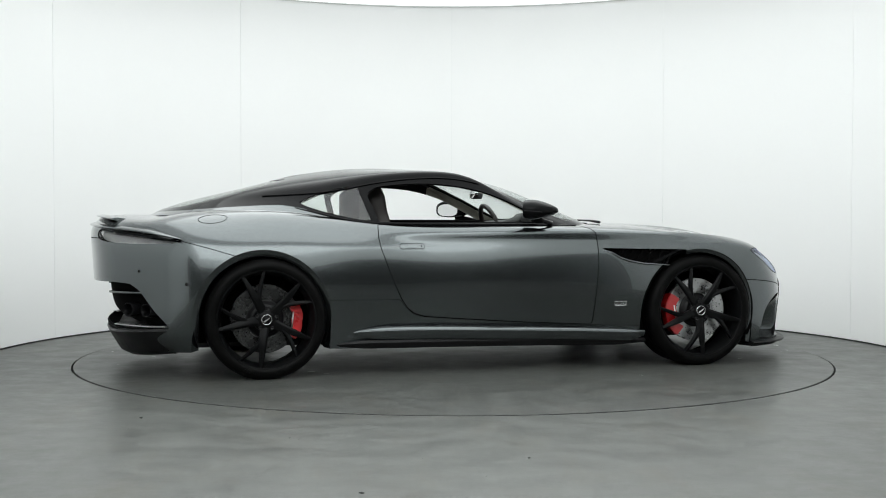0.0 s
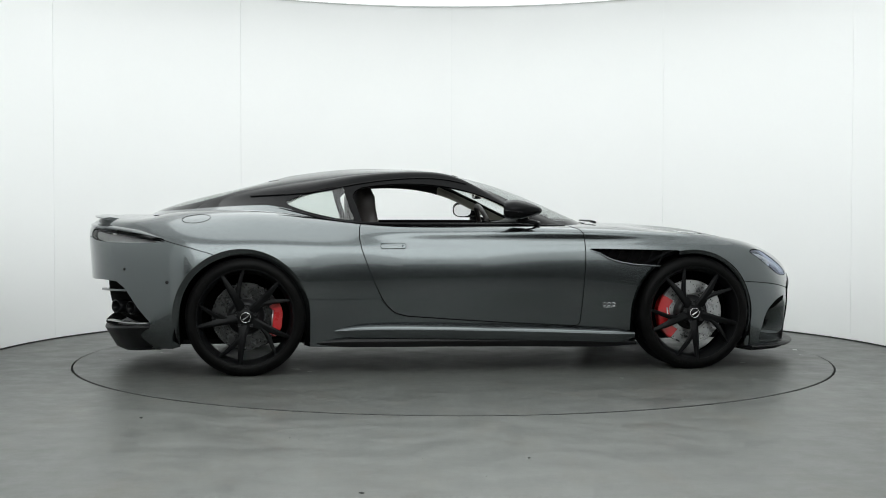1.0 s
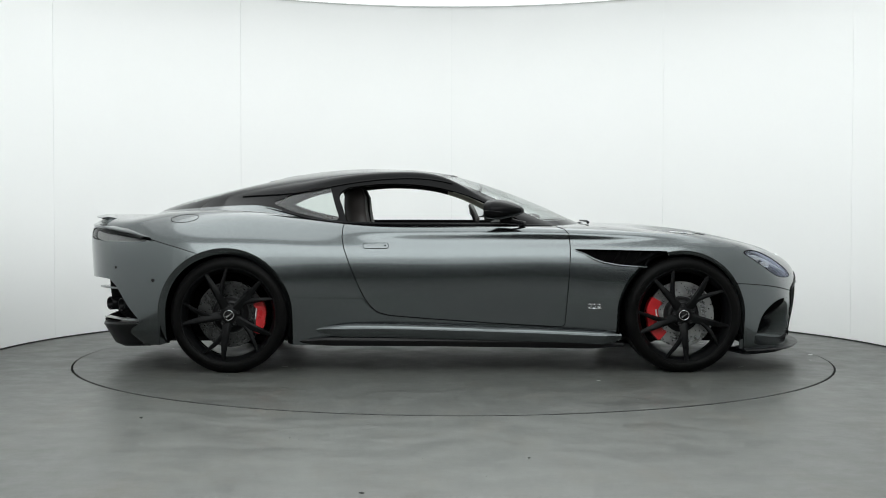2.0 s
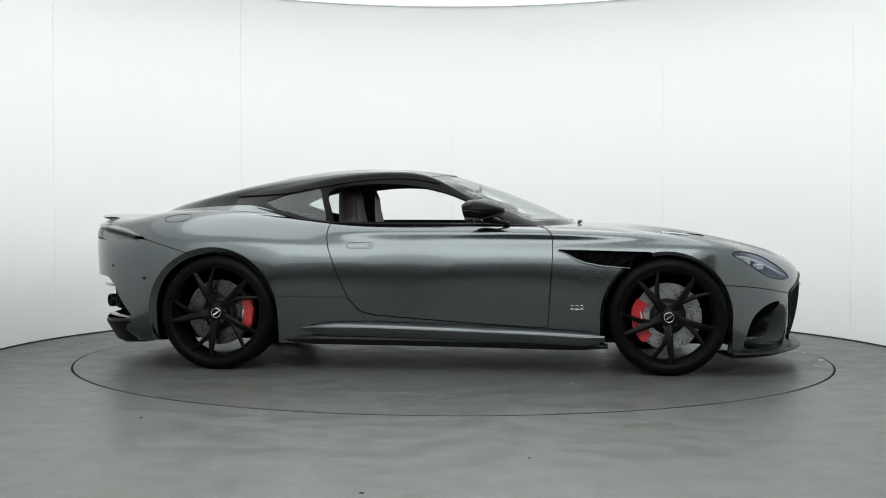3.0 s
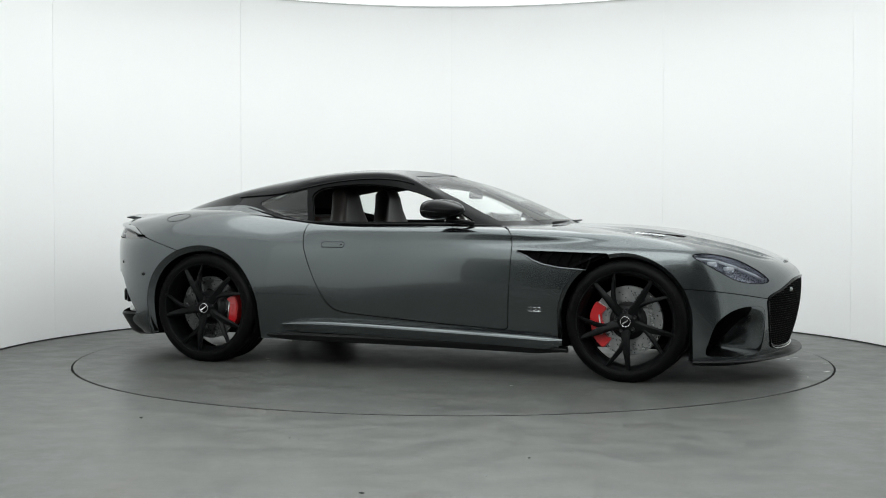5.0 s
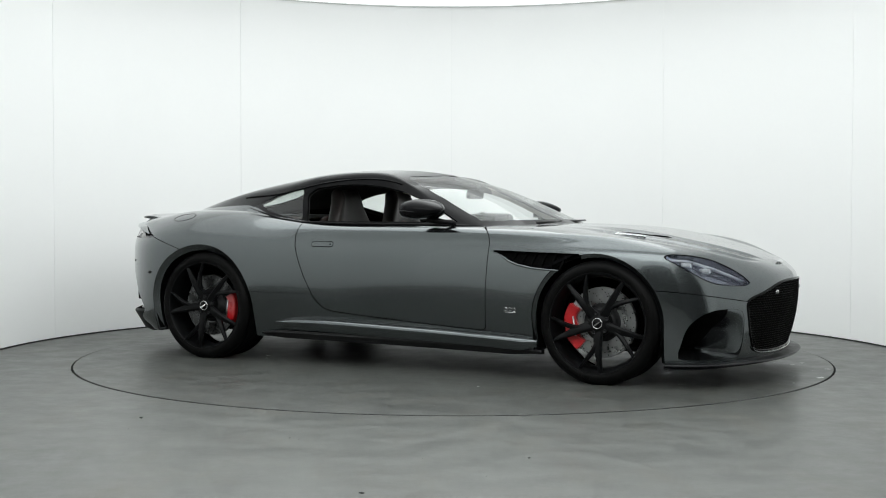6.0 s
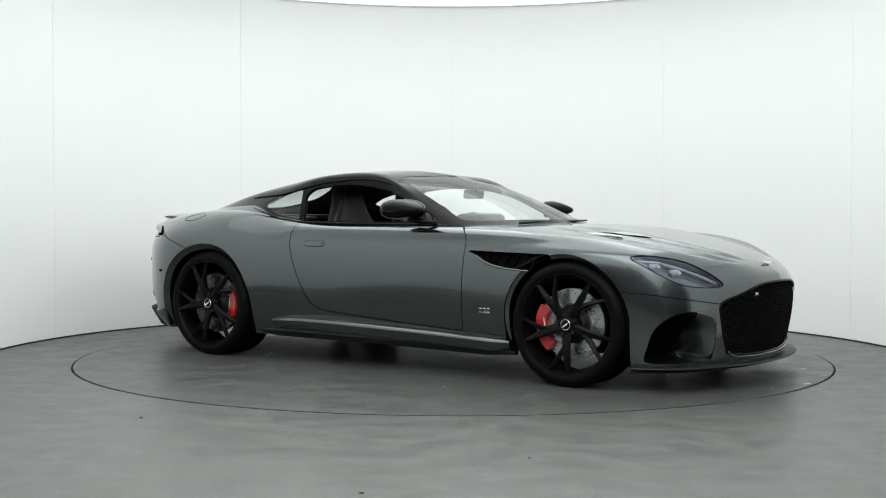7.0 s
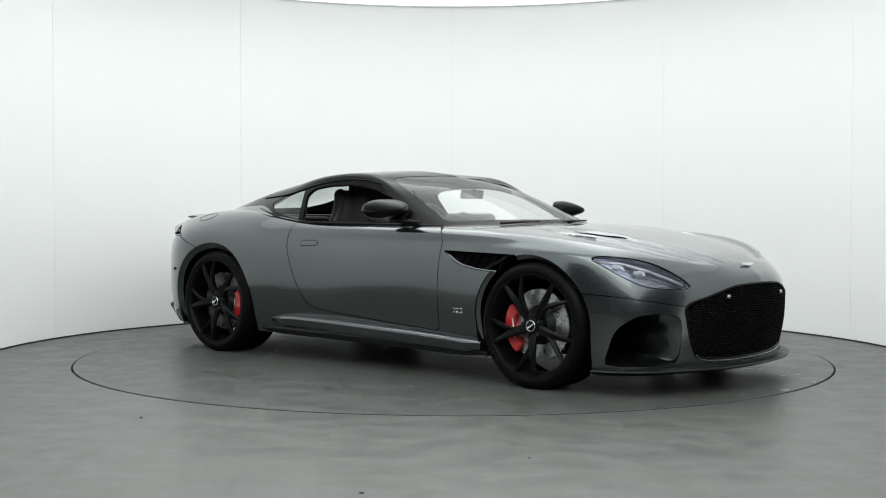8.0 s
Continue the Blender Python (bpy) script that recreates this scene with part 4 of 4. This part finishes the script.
# ---------------------------------------------------------------- mirrors, wipers
def build_mirrors():
    for s in (-1, 1):
        body = new("door_mirror")
        body.parent = car
        body.matrix_basis = Matrix.Translation((0.262, s * 0.935, 1.0)) @ Matrix.Rotation(s * radians(24), 4, "Z")
        body["label"] = "gloss black door mirror on a stalk"
        bm = bmesh.new()
        bmesh.ops.create_uvsphere(bm, u_segments=36, v_segments=20, radius=1.0)
        for v in bm.verts:
            x, y, z = v.co
            fx = x * 0.155 if x > 0 else -0.055 * min(1.0, -x * 1.25)
            rad = math.hypot(y, z)
            if x < 0 and rad > 1e-6:
                blunt = min(1.0, rad * 1.9) / rad * (1 - 0.10 * x * x)
                y, z = y * blunt, z * blunt
            k = 1.0 - 0.45 * max(0, x) ** 1.3
            zz = (z if z > 0 else z * 0.82)
            n = abs(z) ** 0.8 * math.copysign(1, zz)
            v.co = (fx + 0.0, math.copysign(abs(y) ** 0.75, y) * 0.152 * k, n * 0.068 * k * (1 if z > 0 else 0.85) + 0.006)
        part("shell", bm, BLACK, body)
        bm = bmesh.new()
        bmesh.ops.create_circle(bm, cap_ends=True, segments=32, radius=1.0)
        for v in bm.verts:
            y, z = v.co.x, v.co.y
            v.co = (-0.0568, math.copysign(abs(y) ** 0.75, y) * 0.119, math.copysign(abs(z) ** 0.8, z) * 0.046 + 0.004)
        part("mirror_glass", bm, CHROME, body, "silvered mirror glass", smooth=False)
        part("crease", tube_bm([(-0.045, s * 0.149, 0.004), (0.01, s * 0.153, 0.002), (0.06, s * 0.124, -0.004), (0.095, s * 0.06, -0.01)], 0.0025, 6), SATIN, body)
        part("stalk", tube_bm([(0.0, -s * 0.03, -0.045), (0.05, -s * 0.09, -0.062), (0.08, -s * 0.14, -0.07), (0.095, -s * 0.175, -0.078)], [0.026, 0.018, 0.015, 0.02], 12), BLACK, body)
    for s, x0 in ((-1, 0.86), (-1, 0.80)):
        y0 = -0.55 if x0 > 0.83 else 0.05
        part("wiper", tube_bm([(x0, y0, 0.928), (x0 + 0.02, y0 + 0.22, 0.936), (x0, y0 + 0.40, 0.938)], [0.009, 0.007, 0.005], 8), SATIN, car, "black wiper arm")


build_mirrors()


# ---------------------------------------------------------------- headlamp insides
def build_lamps():
    for s in (-1, 1):
        for x, w, z in ((1.90, .80, .688), (1.99, .725, .655)):
            pod = part("lamp_projector", lathe_bm([(0.0005, 0.0), (0.014, -0.003), (0.022, -0.012), (0.025, -0.02), (0.030, -0.02), (0.030, -0.05)], 28), CHROME, car, "round chrome projector")
            pod.matrix_basis = Matrix.Translation((x, s * w, z)) @ Matrix.Rotation(-math.pi / 2 + s * 0.6, 4, "Z")
            part("lamp_shade", box_bm(0.05, 0.05, 0.02, (x - 0.03, s * (w + 0.005), z + 0.012), 0.006, turn=Matrix.Rotation(-s * 0.6, 4, "Z")), LAMPWHITE, pod.parent, "silver lamp shade")
        pts = [(1.80, .875, .735), (1.90, .80, .722), (2.0, .71, .685), (2.10, .62, .635), (2.15, .575, .605)]
        part("lamp_strip", tube_bm([(x - 0.012, s * (w - 0.012), z - 0.006) for x, w, z in pts], 0.008, 8), SILVER, car, "silver running light strip")
    # nose emblem and bonnet lettering
    bm = prism_bm([(-.075, .0), (-.05, .012), (-.018, .010), (0, .014), (.018, .010), (.05, .012), (.075, .0), (.03, -.010), (0, -.014), (-.03, -.010)], 0.004, "Z", 0.0)
    em = part("nose_emblem", bm, CHROME, car, "small chrome winged emblem", smooth=False)
    em.matrix_basis = Matrix.Translation((2.232, 0, 0.700)) @ Matrix.Rotation(radians(38), 4, "Y") @ Matrix.Rotation(math.pi / 2, 4, "Z")
    for s in (-1, 1):
        for k in range(9):
            x = 1.392 + k * 0.0195
            y = -0.588 + k * 0.005
            z = top_z(x, y)
            h = 0.026 if k in (0, 2, 6, 7) else 0.016
            bm = box_bm(0.0165, h, 0.003, (0, 0, 0.001), 0.001, turn=Matrix.Rotation(radians(16), 4, "X") @ Matrix.Rotation(radians(-25), 4, "Z"))
            bmesh.ops.translate(bm, vec=(x, y, z + 0.002), verts=bm.verts)
            bmesh.ops.scale(bm, vec=(1, -s, 1), verts=bm.verts)
            bmesh.ops.recalc_face_normals(bm, faces=bm.faces)
            part("script_bar", bm, CHROME, bonnet, smooth=False)


build_lamps()


# ---------------------------------------------------------------- wheels
def blade_bm(line, widths, ridge):
    """A faceted spoke along (radius, degrees, face height) points; the ridge leans to one edge of the blade."""
    p = np.array([(r * math.cos(radians(a)), y, r * math.sin(radians(a))) for r, a, y in line])
    k = np.arange(len(p), dtype=float)
    t = np.linspace(0, len(p) - 1, 13)
    p, w = natural(k, p, t), np.interp(t, k, widths)
    bm = bmesh.new()
    rings = []
    for i, q in enumerate(p):
        d = p[min(i + 1, 12)] - p[max(i - 1, 0)]
        o = np.array([-d[2], 0, d[0]]) / math.hypot(d[0], d[2])
        deep = 0.040 - 0.016 * i / 12
        rings.append([bm.verts.new(tuple(q + o * side * w[i] + np.array([0, h, 0])))
                      for side, h in ((-0.8, deep), (-1.0, 0.010), (ridge - 0.22, 0.0), (ridge + 0.22, 0.0), (1.0, 0.010), (0.8, deep))])
    for a, b in zip(rings, rings[1:]):
        for i in range(6):
            j = (i + 1) % 6
            bm.faces.new((a[i], a[j], b[j], b[i]))
    bm.faces.new(rings[0])
    bm.faces.new(rings[-1])
    bmesh.ops.recalc_face_normals(bm, faces=bm.faces)
    return bm


def build_wheel(x, side, phase, caliper_at, width):
    """Local y points inwards; the hub's face is at y = 0."""
    wheel = new("wheel")
    wheel.parent = car
    wheel["label"] = "satin black forked-spoke alloy wheel, low-profile tyre"
    wheel.matrix_basis = Matrix.Translation((x, side * 0.952, 0.36)) @ Matrix.Diagonal((1, -side, 1, 1))
    R, w = 0.36, width
    profile = [(0.284, 0.035), (0.288, 0.004), (0.294, -0.008), (0.304, -0.013), (0.320, -0.014), (0.336, -0.009), (0.349, 0.004), (0.3555, 0.014)]
    edge = []
    for k in range(5):
        o = 0.024 + (w - 0.07) * k / 4
        edge += [(0.3595, o), (0.36, o + 0.012), (0.36, o + 0.034), (0.3595, o + 0.042), (0.354, o + 0.044), (0.354, o + 0.051)]
    part("tyre", lathe_bm(profile + edge + [(0.355, w - 0.01), (0.33, w + 0.012), (0.292, w), (0.284, w - 0.03)], 120), TYRE, wheel, sharp=32)
    # raised writing on the sidewall, unreadable: short plain bars
    for base in (0.3, 2.4, 4.3):
        for k in range(6):
            a = base + k * 0.055
            m = Matrix.Rotation(-a, 4, "Y") @ Matrix.Translation((0.320, -0.0145, 0))
            part("sidewall_bar", box_bm(0.016, 0.002, 0.010 if k % 3 else 0.006, turn=m), TYRE, wheel, smooth=False)
    part("rim", lathe_bm([(0.272, 0.16), (0.262, 0.06), (0.272, 0.025), (0.281, 0.0), (0.287, -0.009), (0.292, -0.010), (0.295, -0.005), (0.292, 0.004), (0.287, 0.03), (0.282, 0.17)], 120), WHEEL, wheel, sharp=40)
    for k in range(5):
        a = phase + 72 * k
        part("spoke", blade_bm(((0.045, a + 10, 0.006), (0.10, a + 10, -0.008), (0.19, a + 12, -0.017), (0.286, a + 13, -0.008)), (0.030, 0.026, 0.0195, 0.0115), 0.3), WHEEL, wheel, sharp=25)
        part("spoke_branch", blade_bm(((0.095, a + 8, -0.001), (0.145, a + 2, -0.011), (0.21, a - 7, -0.016), (0.286, a - 13.5, -0.008)), (0.016, 0.0155, 0.0135, 0.009), -0.3), WHEEL, wheel, sharp=25)
    hub = part("hub", lathe_bm([(0.0005, -0.002), (0.026, -0.002), (0.032, 0.004), (0.050, 0.006), (0.066, 0.012), (0.074, 0.022), (0.076, 0.06)], 48), WHEEL, wheel)
    part("centre_cap", lathe_bm([(0.0005, -0.007), (0.026, -0.006), (0.0275, -0.001)], 40), BLACK, wheel)
    part("cap_ring", lathe_bm([(0.0275, -0.001), (0.028, -0.0075), (0.0305, -0.0075), (0.031, -0.001)], 40), CHROME, wheel, "thin chrome ring")
    wing = prism_bm([(-.020, -.010), (-.008, -.001), (.0, .002), (.012, .010), (.020, .014), (.014, .004), (.004, -.004), (-.006, -.010), (-.012, -.016)], 0.002, "Y", -0.0095)
    part("cap_emblem", wing, CHROME, wheel, "small winged emblem", smooth=False)
    for k in range(5):
        a = radians(phase - 18 + 72 * k)
        part("wheel_bolt", lathe_bm([(0.0005, 0.004), (0.007, 0.004), (0.0075, 0.0), (0.0105, 0.0), (0.011, 0.012)], 16), SATIN, wheel).matrix_basis = \
            Matrix.Translation((0.06 * math.cos(a), -0.002, 0.06 * math.sin(a)))
    # brake disc with holes' rings, and caliper
    disc = part("brake_disc", lathe_bm([(0.085, 0.085), (0.118, 0.085), (0.120, 0.078), (0.203, 0.078), (0.205, 0.080), (0.205, 0.108), (0.118, 0.108)], 96), DISC if x > 0 else DISC_SHADED, wheel, "grey carbon ceramic brake disc", sharp=30)
    part("disc_bell", lathe_bm([(0.0005, 0.05), (0.075, 0.05), (0.095, 0.065), (0.105, 0.084), (0.118, 0.086)], 48), SATIN, wheel)
    hole = bmesh.new()
    for k in range(60):
        a = 2 * math.pi * k / 60
        r = (0.135, 0.155, 0.175, 0.192)[k % 4]
        m = Matrix.Translation((r * math.cos(a), 0.0772, r * math.sin(a))) @ Matrix.Rotation(math.pi / 2, 4, "X")
        bmesh.ops.create_circle(hole, cap_ends=True, segments=10, radius=0.0035, matrix=m)
    part("disc_holes", hole, LINER, wheel, "small drilled holes", smooth=False)["kind"] = "stuff"
    c0, half, r0, r1 = radians(caliper_at), radians(40 if x > 0 else 30), (0.138 if x > 0 else 0.15), 0.222
    outline = []
    n = 14
    for k in range(n + 1):
        a = c0 - half + 2 * half * k / n
        bulge = 0.010 * math.cos((k / n - 0.5) * math.pi) - (0.006 if 5 < k < 9 else 0)
        outline.append((math.cos(a) * (r1 + bulge - 0.006), math.sin(a) * (r1 + bulge - 0.006)))
    for k in range(n, -1, -1):
        a = c0 - half + 2 * half * k / n
        dip = 0.016 * abs(math.sin((k / n) * 2 * math.pi))
        outline.append((math.cos(a) * (r0 + dip), math.sin(a) * (r0 + dip)))
    cal = part("brake_caliper", prism_bm(outline, 0.085, "Y", 0.045, 0.006), RED, wheel, "red painted brake caliper", sharp=40)
    part("caliper_pin", tube_bm([(math.cos(c0 - 0.35) * 0.17, 0.043, math.sin(c0 - 0.35) * 0.17), (math.cos(c0 + 0.35) * 0.17, 0.043, math.sin(c0 + 0.35) * 0.17)], 0.005, 8), SILVER, wheel)
    # wheel well
    cx, cz, r = ARCHES[0 if x > 0 else 1]
    bm = bmesh.new()
    rows = []
    for k in range(37):
        a = radians(-25 + 230 * k / 36)
        px, pz = cx + (r + 0.012) * math.cos(a), max(0.15, cz + (r + 0.012) * math.sin(a))
        rows.append([bm.verts.new((px, y, pz)) for y in (side * 0.935, side * 0.56)])
    for p, q in zip(rows, rows[1:]):
        bm.faces.new((p[0], q[0], q[1], p[1]))
    bm.faces.new([q[1] for q in rows])
    part("arch_liner", bm, LINER, car, "black wheel arch liner")


build_wheel(1.4025, -1, 45, 189, 0.265)
build_wheel(-1.4025, -1, 34, -6, 0.29)
build_wheel(1.4025, 1, 45, 189, 0.265)
build_wheel(-1.4025, 1, 34, -6, 0.29)


# ---------------------------------------------------------------- underside and cabin
def build_underside():
    part("underbody", box_bm(4.0, 1.10, 0.05, (0.0, 0, 0.185), 0.01), SATIN, car, "black underbody tray")
    part("floor_pan", box_bm(1.96, 1.72, 0.05, (0.0, 0, 0.19), 0.01), SATIN, car, "black cabin floor pan")
    part("front_bulkhead", box_bm(0.04, 1.6, 0.72, (0.92, 0, 0.54)), LINER, car)
    part("rear_bulkhead", box_bm(0.04, 1.4, 0.72, (-1.28, 0, 0.56)), LINER, car)
    part("parcel_shelf", box_bm(0.75, 1.20, 0.03, (-1.55, 0, 0.955), 0.01), TRIM, car, "black parcel shelf")


build_underside()


def rounded_block(sx, sy, sz, at, bevel, turn=None, squash=None):
    bm = bmesh.new()
    bmesh.ops.create_cube(bm, size=1.0)
    bmesh.ops.subdivide_edges(bm, edges=bm.edges[:], cuts=9, use_grid_fill=True)
    bmesh.ops.scale(bm, vec=(sx, sy, sz), verts=bm.verts)
    lim = Vector((sx / 2 - bevel, sy / 2 - bevel, sz / 2 - bevel))
    for v in bm.verts:
        core = Vector([max(-l, min(l, c)) for c, l in zip(v.co, lim)])
        d = v.co - core
        if d.length > 1e-6:
            v.co = core + d.normalized() * bevel
        if squash:
            v.co = squash(v.co)
    m = (Matrix.Translation(at) @ turn) if turn is not None else Matrix.Translation(at)
    bmesh.ops.transform(bm, matrix=m, verts=bm.verts)
    return bm


def build_cabin():
    for s in (-1, 1):
        y = s * 0.37
        tilt = Matrix.Rotation(radians(-20), 4, "Y")
        def back_shape(c):
            k = 1 - 0.52 * float(smooth_step(0.08, 0.34, np.array(c.z)))
            wing = 0.05 * (abs(c.y) / 0.25) ** 2
            lean = 0.05 * float(smooth_step(0.15, 0.38, np.array(c.z)))
            return Vector((c.x * (1.1 - 0.25 * c.z) + wing + lean, c.y * k, c.z))
        seat = part("seat", rounded_block(0.12, 0.50, 0.80, (-0.60, y, 0.745), 0.055, tilt, back_shape), LEATHER, car, "black-brown leather sports seat")
        part("cushion", rounded_block(0.52, 0.50, 0.16, (-0.25, y, 0.40), 0.06), LEATHER, seat)
        part("seat_inlay", rounded_block(0.03, 0.26, 0.50, (-0.525, y, 0.70), 0.014, tilt), TAN, seat, "red-brown leather inlay")
        rs = part("rear_seat", rounded_block(0.12, 0.44, 0.46, (-1.06, s * 0.32, 0.74), 0.05, Matrix.Rotation(radians(-25), 4, "Y")), TAN, car, "small red-brown rear seat")
        part("cushion", rounded_block(0.40, 0.44, 0.14, (-0.86, s * 0.32, 0.46), 0.05), TAN, rs)
    dash = part("dashboard", rounded_block(0.46, 1.44, 0.22, (0.60, 0, 0.83), 0.08, None, lambda c: Vector((c.x - 0.08 * (c.y / 0.7) ** 2, c.y, c.z - 0.02 * (c.y / 0.7) ** 2))), TRIM, car, "black leather dashboard")
    part("binnacle", rounded_block(0.20, 0.34, 0.10, (0.46, -0.37, 0.935), 0.04), TRIM, dash)
    part("centre_console", rounded_block(1.0, 0.24, 0.30, (0.05, 0, 0.42), 0.06), TRIM, car)
    # steering wheel, on the camera's side
    rim = []
    for k in range(40):
        a = 2 * math.pi * k / 40
        rim.append((0.0, 0.18 * math.cos(a), 0.18 * math.sin(a)))
    sw = part("steering_wheel", tube_bm(rim, 0.016, 10, True), LEATHER, car, "leather steering wheel")
    sw.matrix_basis = Matrix.Translation((0.175, -0.37, 0.868)) @ Matrix.Rotation(radians(-22), 4, "Y")
    part("wheel_boss", rounded_block(0.05, 0.14, 0.10, (0.015, 0, 0), 0.02), TRIM, sw)
    for a in (0.1, math.pi - 0.1, -math.pi / 2):
        part("spoke", tube_bm([(0.01, 0.05 * math.cos(a), 0.05 * math.sin(a)), (0.0, 0.17 * math.cos(a), 0.17 * math.sin(a))], 0.012, 8), SILVER, sw)
    part("column", tube_bm([(0.02, 0, 0), (0.26, 0, -0.0)], 0.035, 10), TRIM, sw)
    rv = part("cabin_mirror", rounded_block(0.035, 0.22, 0.065, (0.17, 0, 1.115), 0.015, Matrix.Rotation(radians(8), 4, "Y")), TRIM, car, "black rear-view mirror")
    part("mirror_glass", box_bm(0.002, 0.20, 0.05, (0.151, 0, 1.113), 0.0), CHROME, rv)
    part("mirror_arm", tube_bm([(0.185, 0, 1.13), (0.20, 0, 1.175)], 0.010, 8), TRIM, rv)


build_cabin()


# ---------------------------------------------------------------- flakes and marks on the turntable
FLAKES = ((1.89, 0.689, 0.05), (1.956, 0.711, 0.04), (2.208, 0.511, 0.035), (2.242, 0.645, 0.03), (2.456, 0.404, 0.03), (2.487, -0.026, 0.05), (2.084, 0.573, 0.02), (-1.087, -0.653, 0.05), (-1.017, -0.777, 0.03), (-0.869, 0.629, 0.03), (2.391, -0.339, 0.02))


def build_flakes():
    rng = random.Random(4)
    FLAKE = principled("pale_scuffed_paint", (0.5, 0.51, 0.5), 0.35)
    bm = bmesh.new()
    spots = [(x, y, r, rng.uniform(0, 3)) for x, y, r in FLAKES]
    for k in range(30):
        a = rng.choice((rng.uniform(-0.5, 0.7), rng.uniform(2.6, 3.9), rng.uniform(0, 6.28)))
        r = math.sqrt(rng.uniform(0.25, 1)) * 2.4
        cx, cy = r * math.cos(a), r * math.sin(a)
        spots.append((cx, cy, rng.random() ** 3 * 0.045 + 0.008, rng.uniform(0, 3.14)))
    for cx, cy, big, turn in spots:
        n = 9
        vs = []
        for i in range(n):
            t = 2 * math.pi * i / n
            q = big * rng.uniform(0.35, 1.0)
            px, py = q * math.cos(t), 0.45 * q * math.sin(t)
            vs.append(bm.verts.new((cx + px * math.cos(turn) - py * math.sin(turn), cy + px * math.sin(turn) + py * math.cos(turn), 0.0065)))
        bm.faces.new(vs)
    bmesh.ops.recalc_face_normals(bm, faces=bm.faces)
    ob = part("paint_flakes", bm, FLAKE, table, "pale flakes and scuffs", smooth=False)
    ob["kind"] = "stuff"


build_flakes()


def build_specks():
    """Dark crumbs on the floor in front of the turntable."""
    rng = random.Random(11)
    bm = bmesh.new()
    for k in range(34):
        x, y = rng.uniform(-3.4, 3.4), rng.uniform(-6.2, -2.6)
        if math.hypot(x, y) < 2.65:
            continue
        r = 0.002 + 0.007 * rng.random() ** 4
        m = Matrix.Translation((x, y, r * 0.25)) @ Matrix.Rotation(rng.uniform(0, 6), 4, "Z") @ Matrix.Diagonal((rng.uniform(1, 2.5), 1, 0.5, 1))
        bmesh.ops.create_icosphere(bm, subdivisions=1, radius=r, matrix=m)
    ob = part("floor_specks", bm, SATIN, None, smooth=False)
    tagged(ob, "small dark crumbs scattered on the grey floor", "debris", kind="stuff")


build_specks()


def turn_at(t):
    return 15.52 - 6.939 * t - 0.01375 * t * t


def motions():
    times = [0.5 * k for k in range(17)]
    walk(car, [(t, pose(0, 0, 0, 0, 0, turn_at(t)) @ pose(0.002, 0.002, 0)) for t in times])
    walk(table, [(t, pose(0, 0, 0, 0, 0, turn_at(t))) for t in times])


motions()
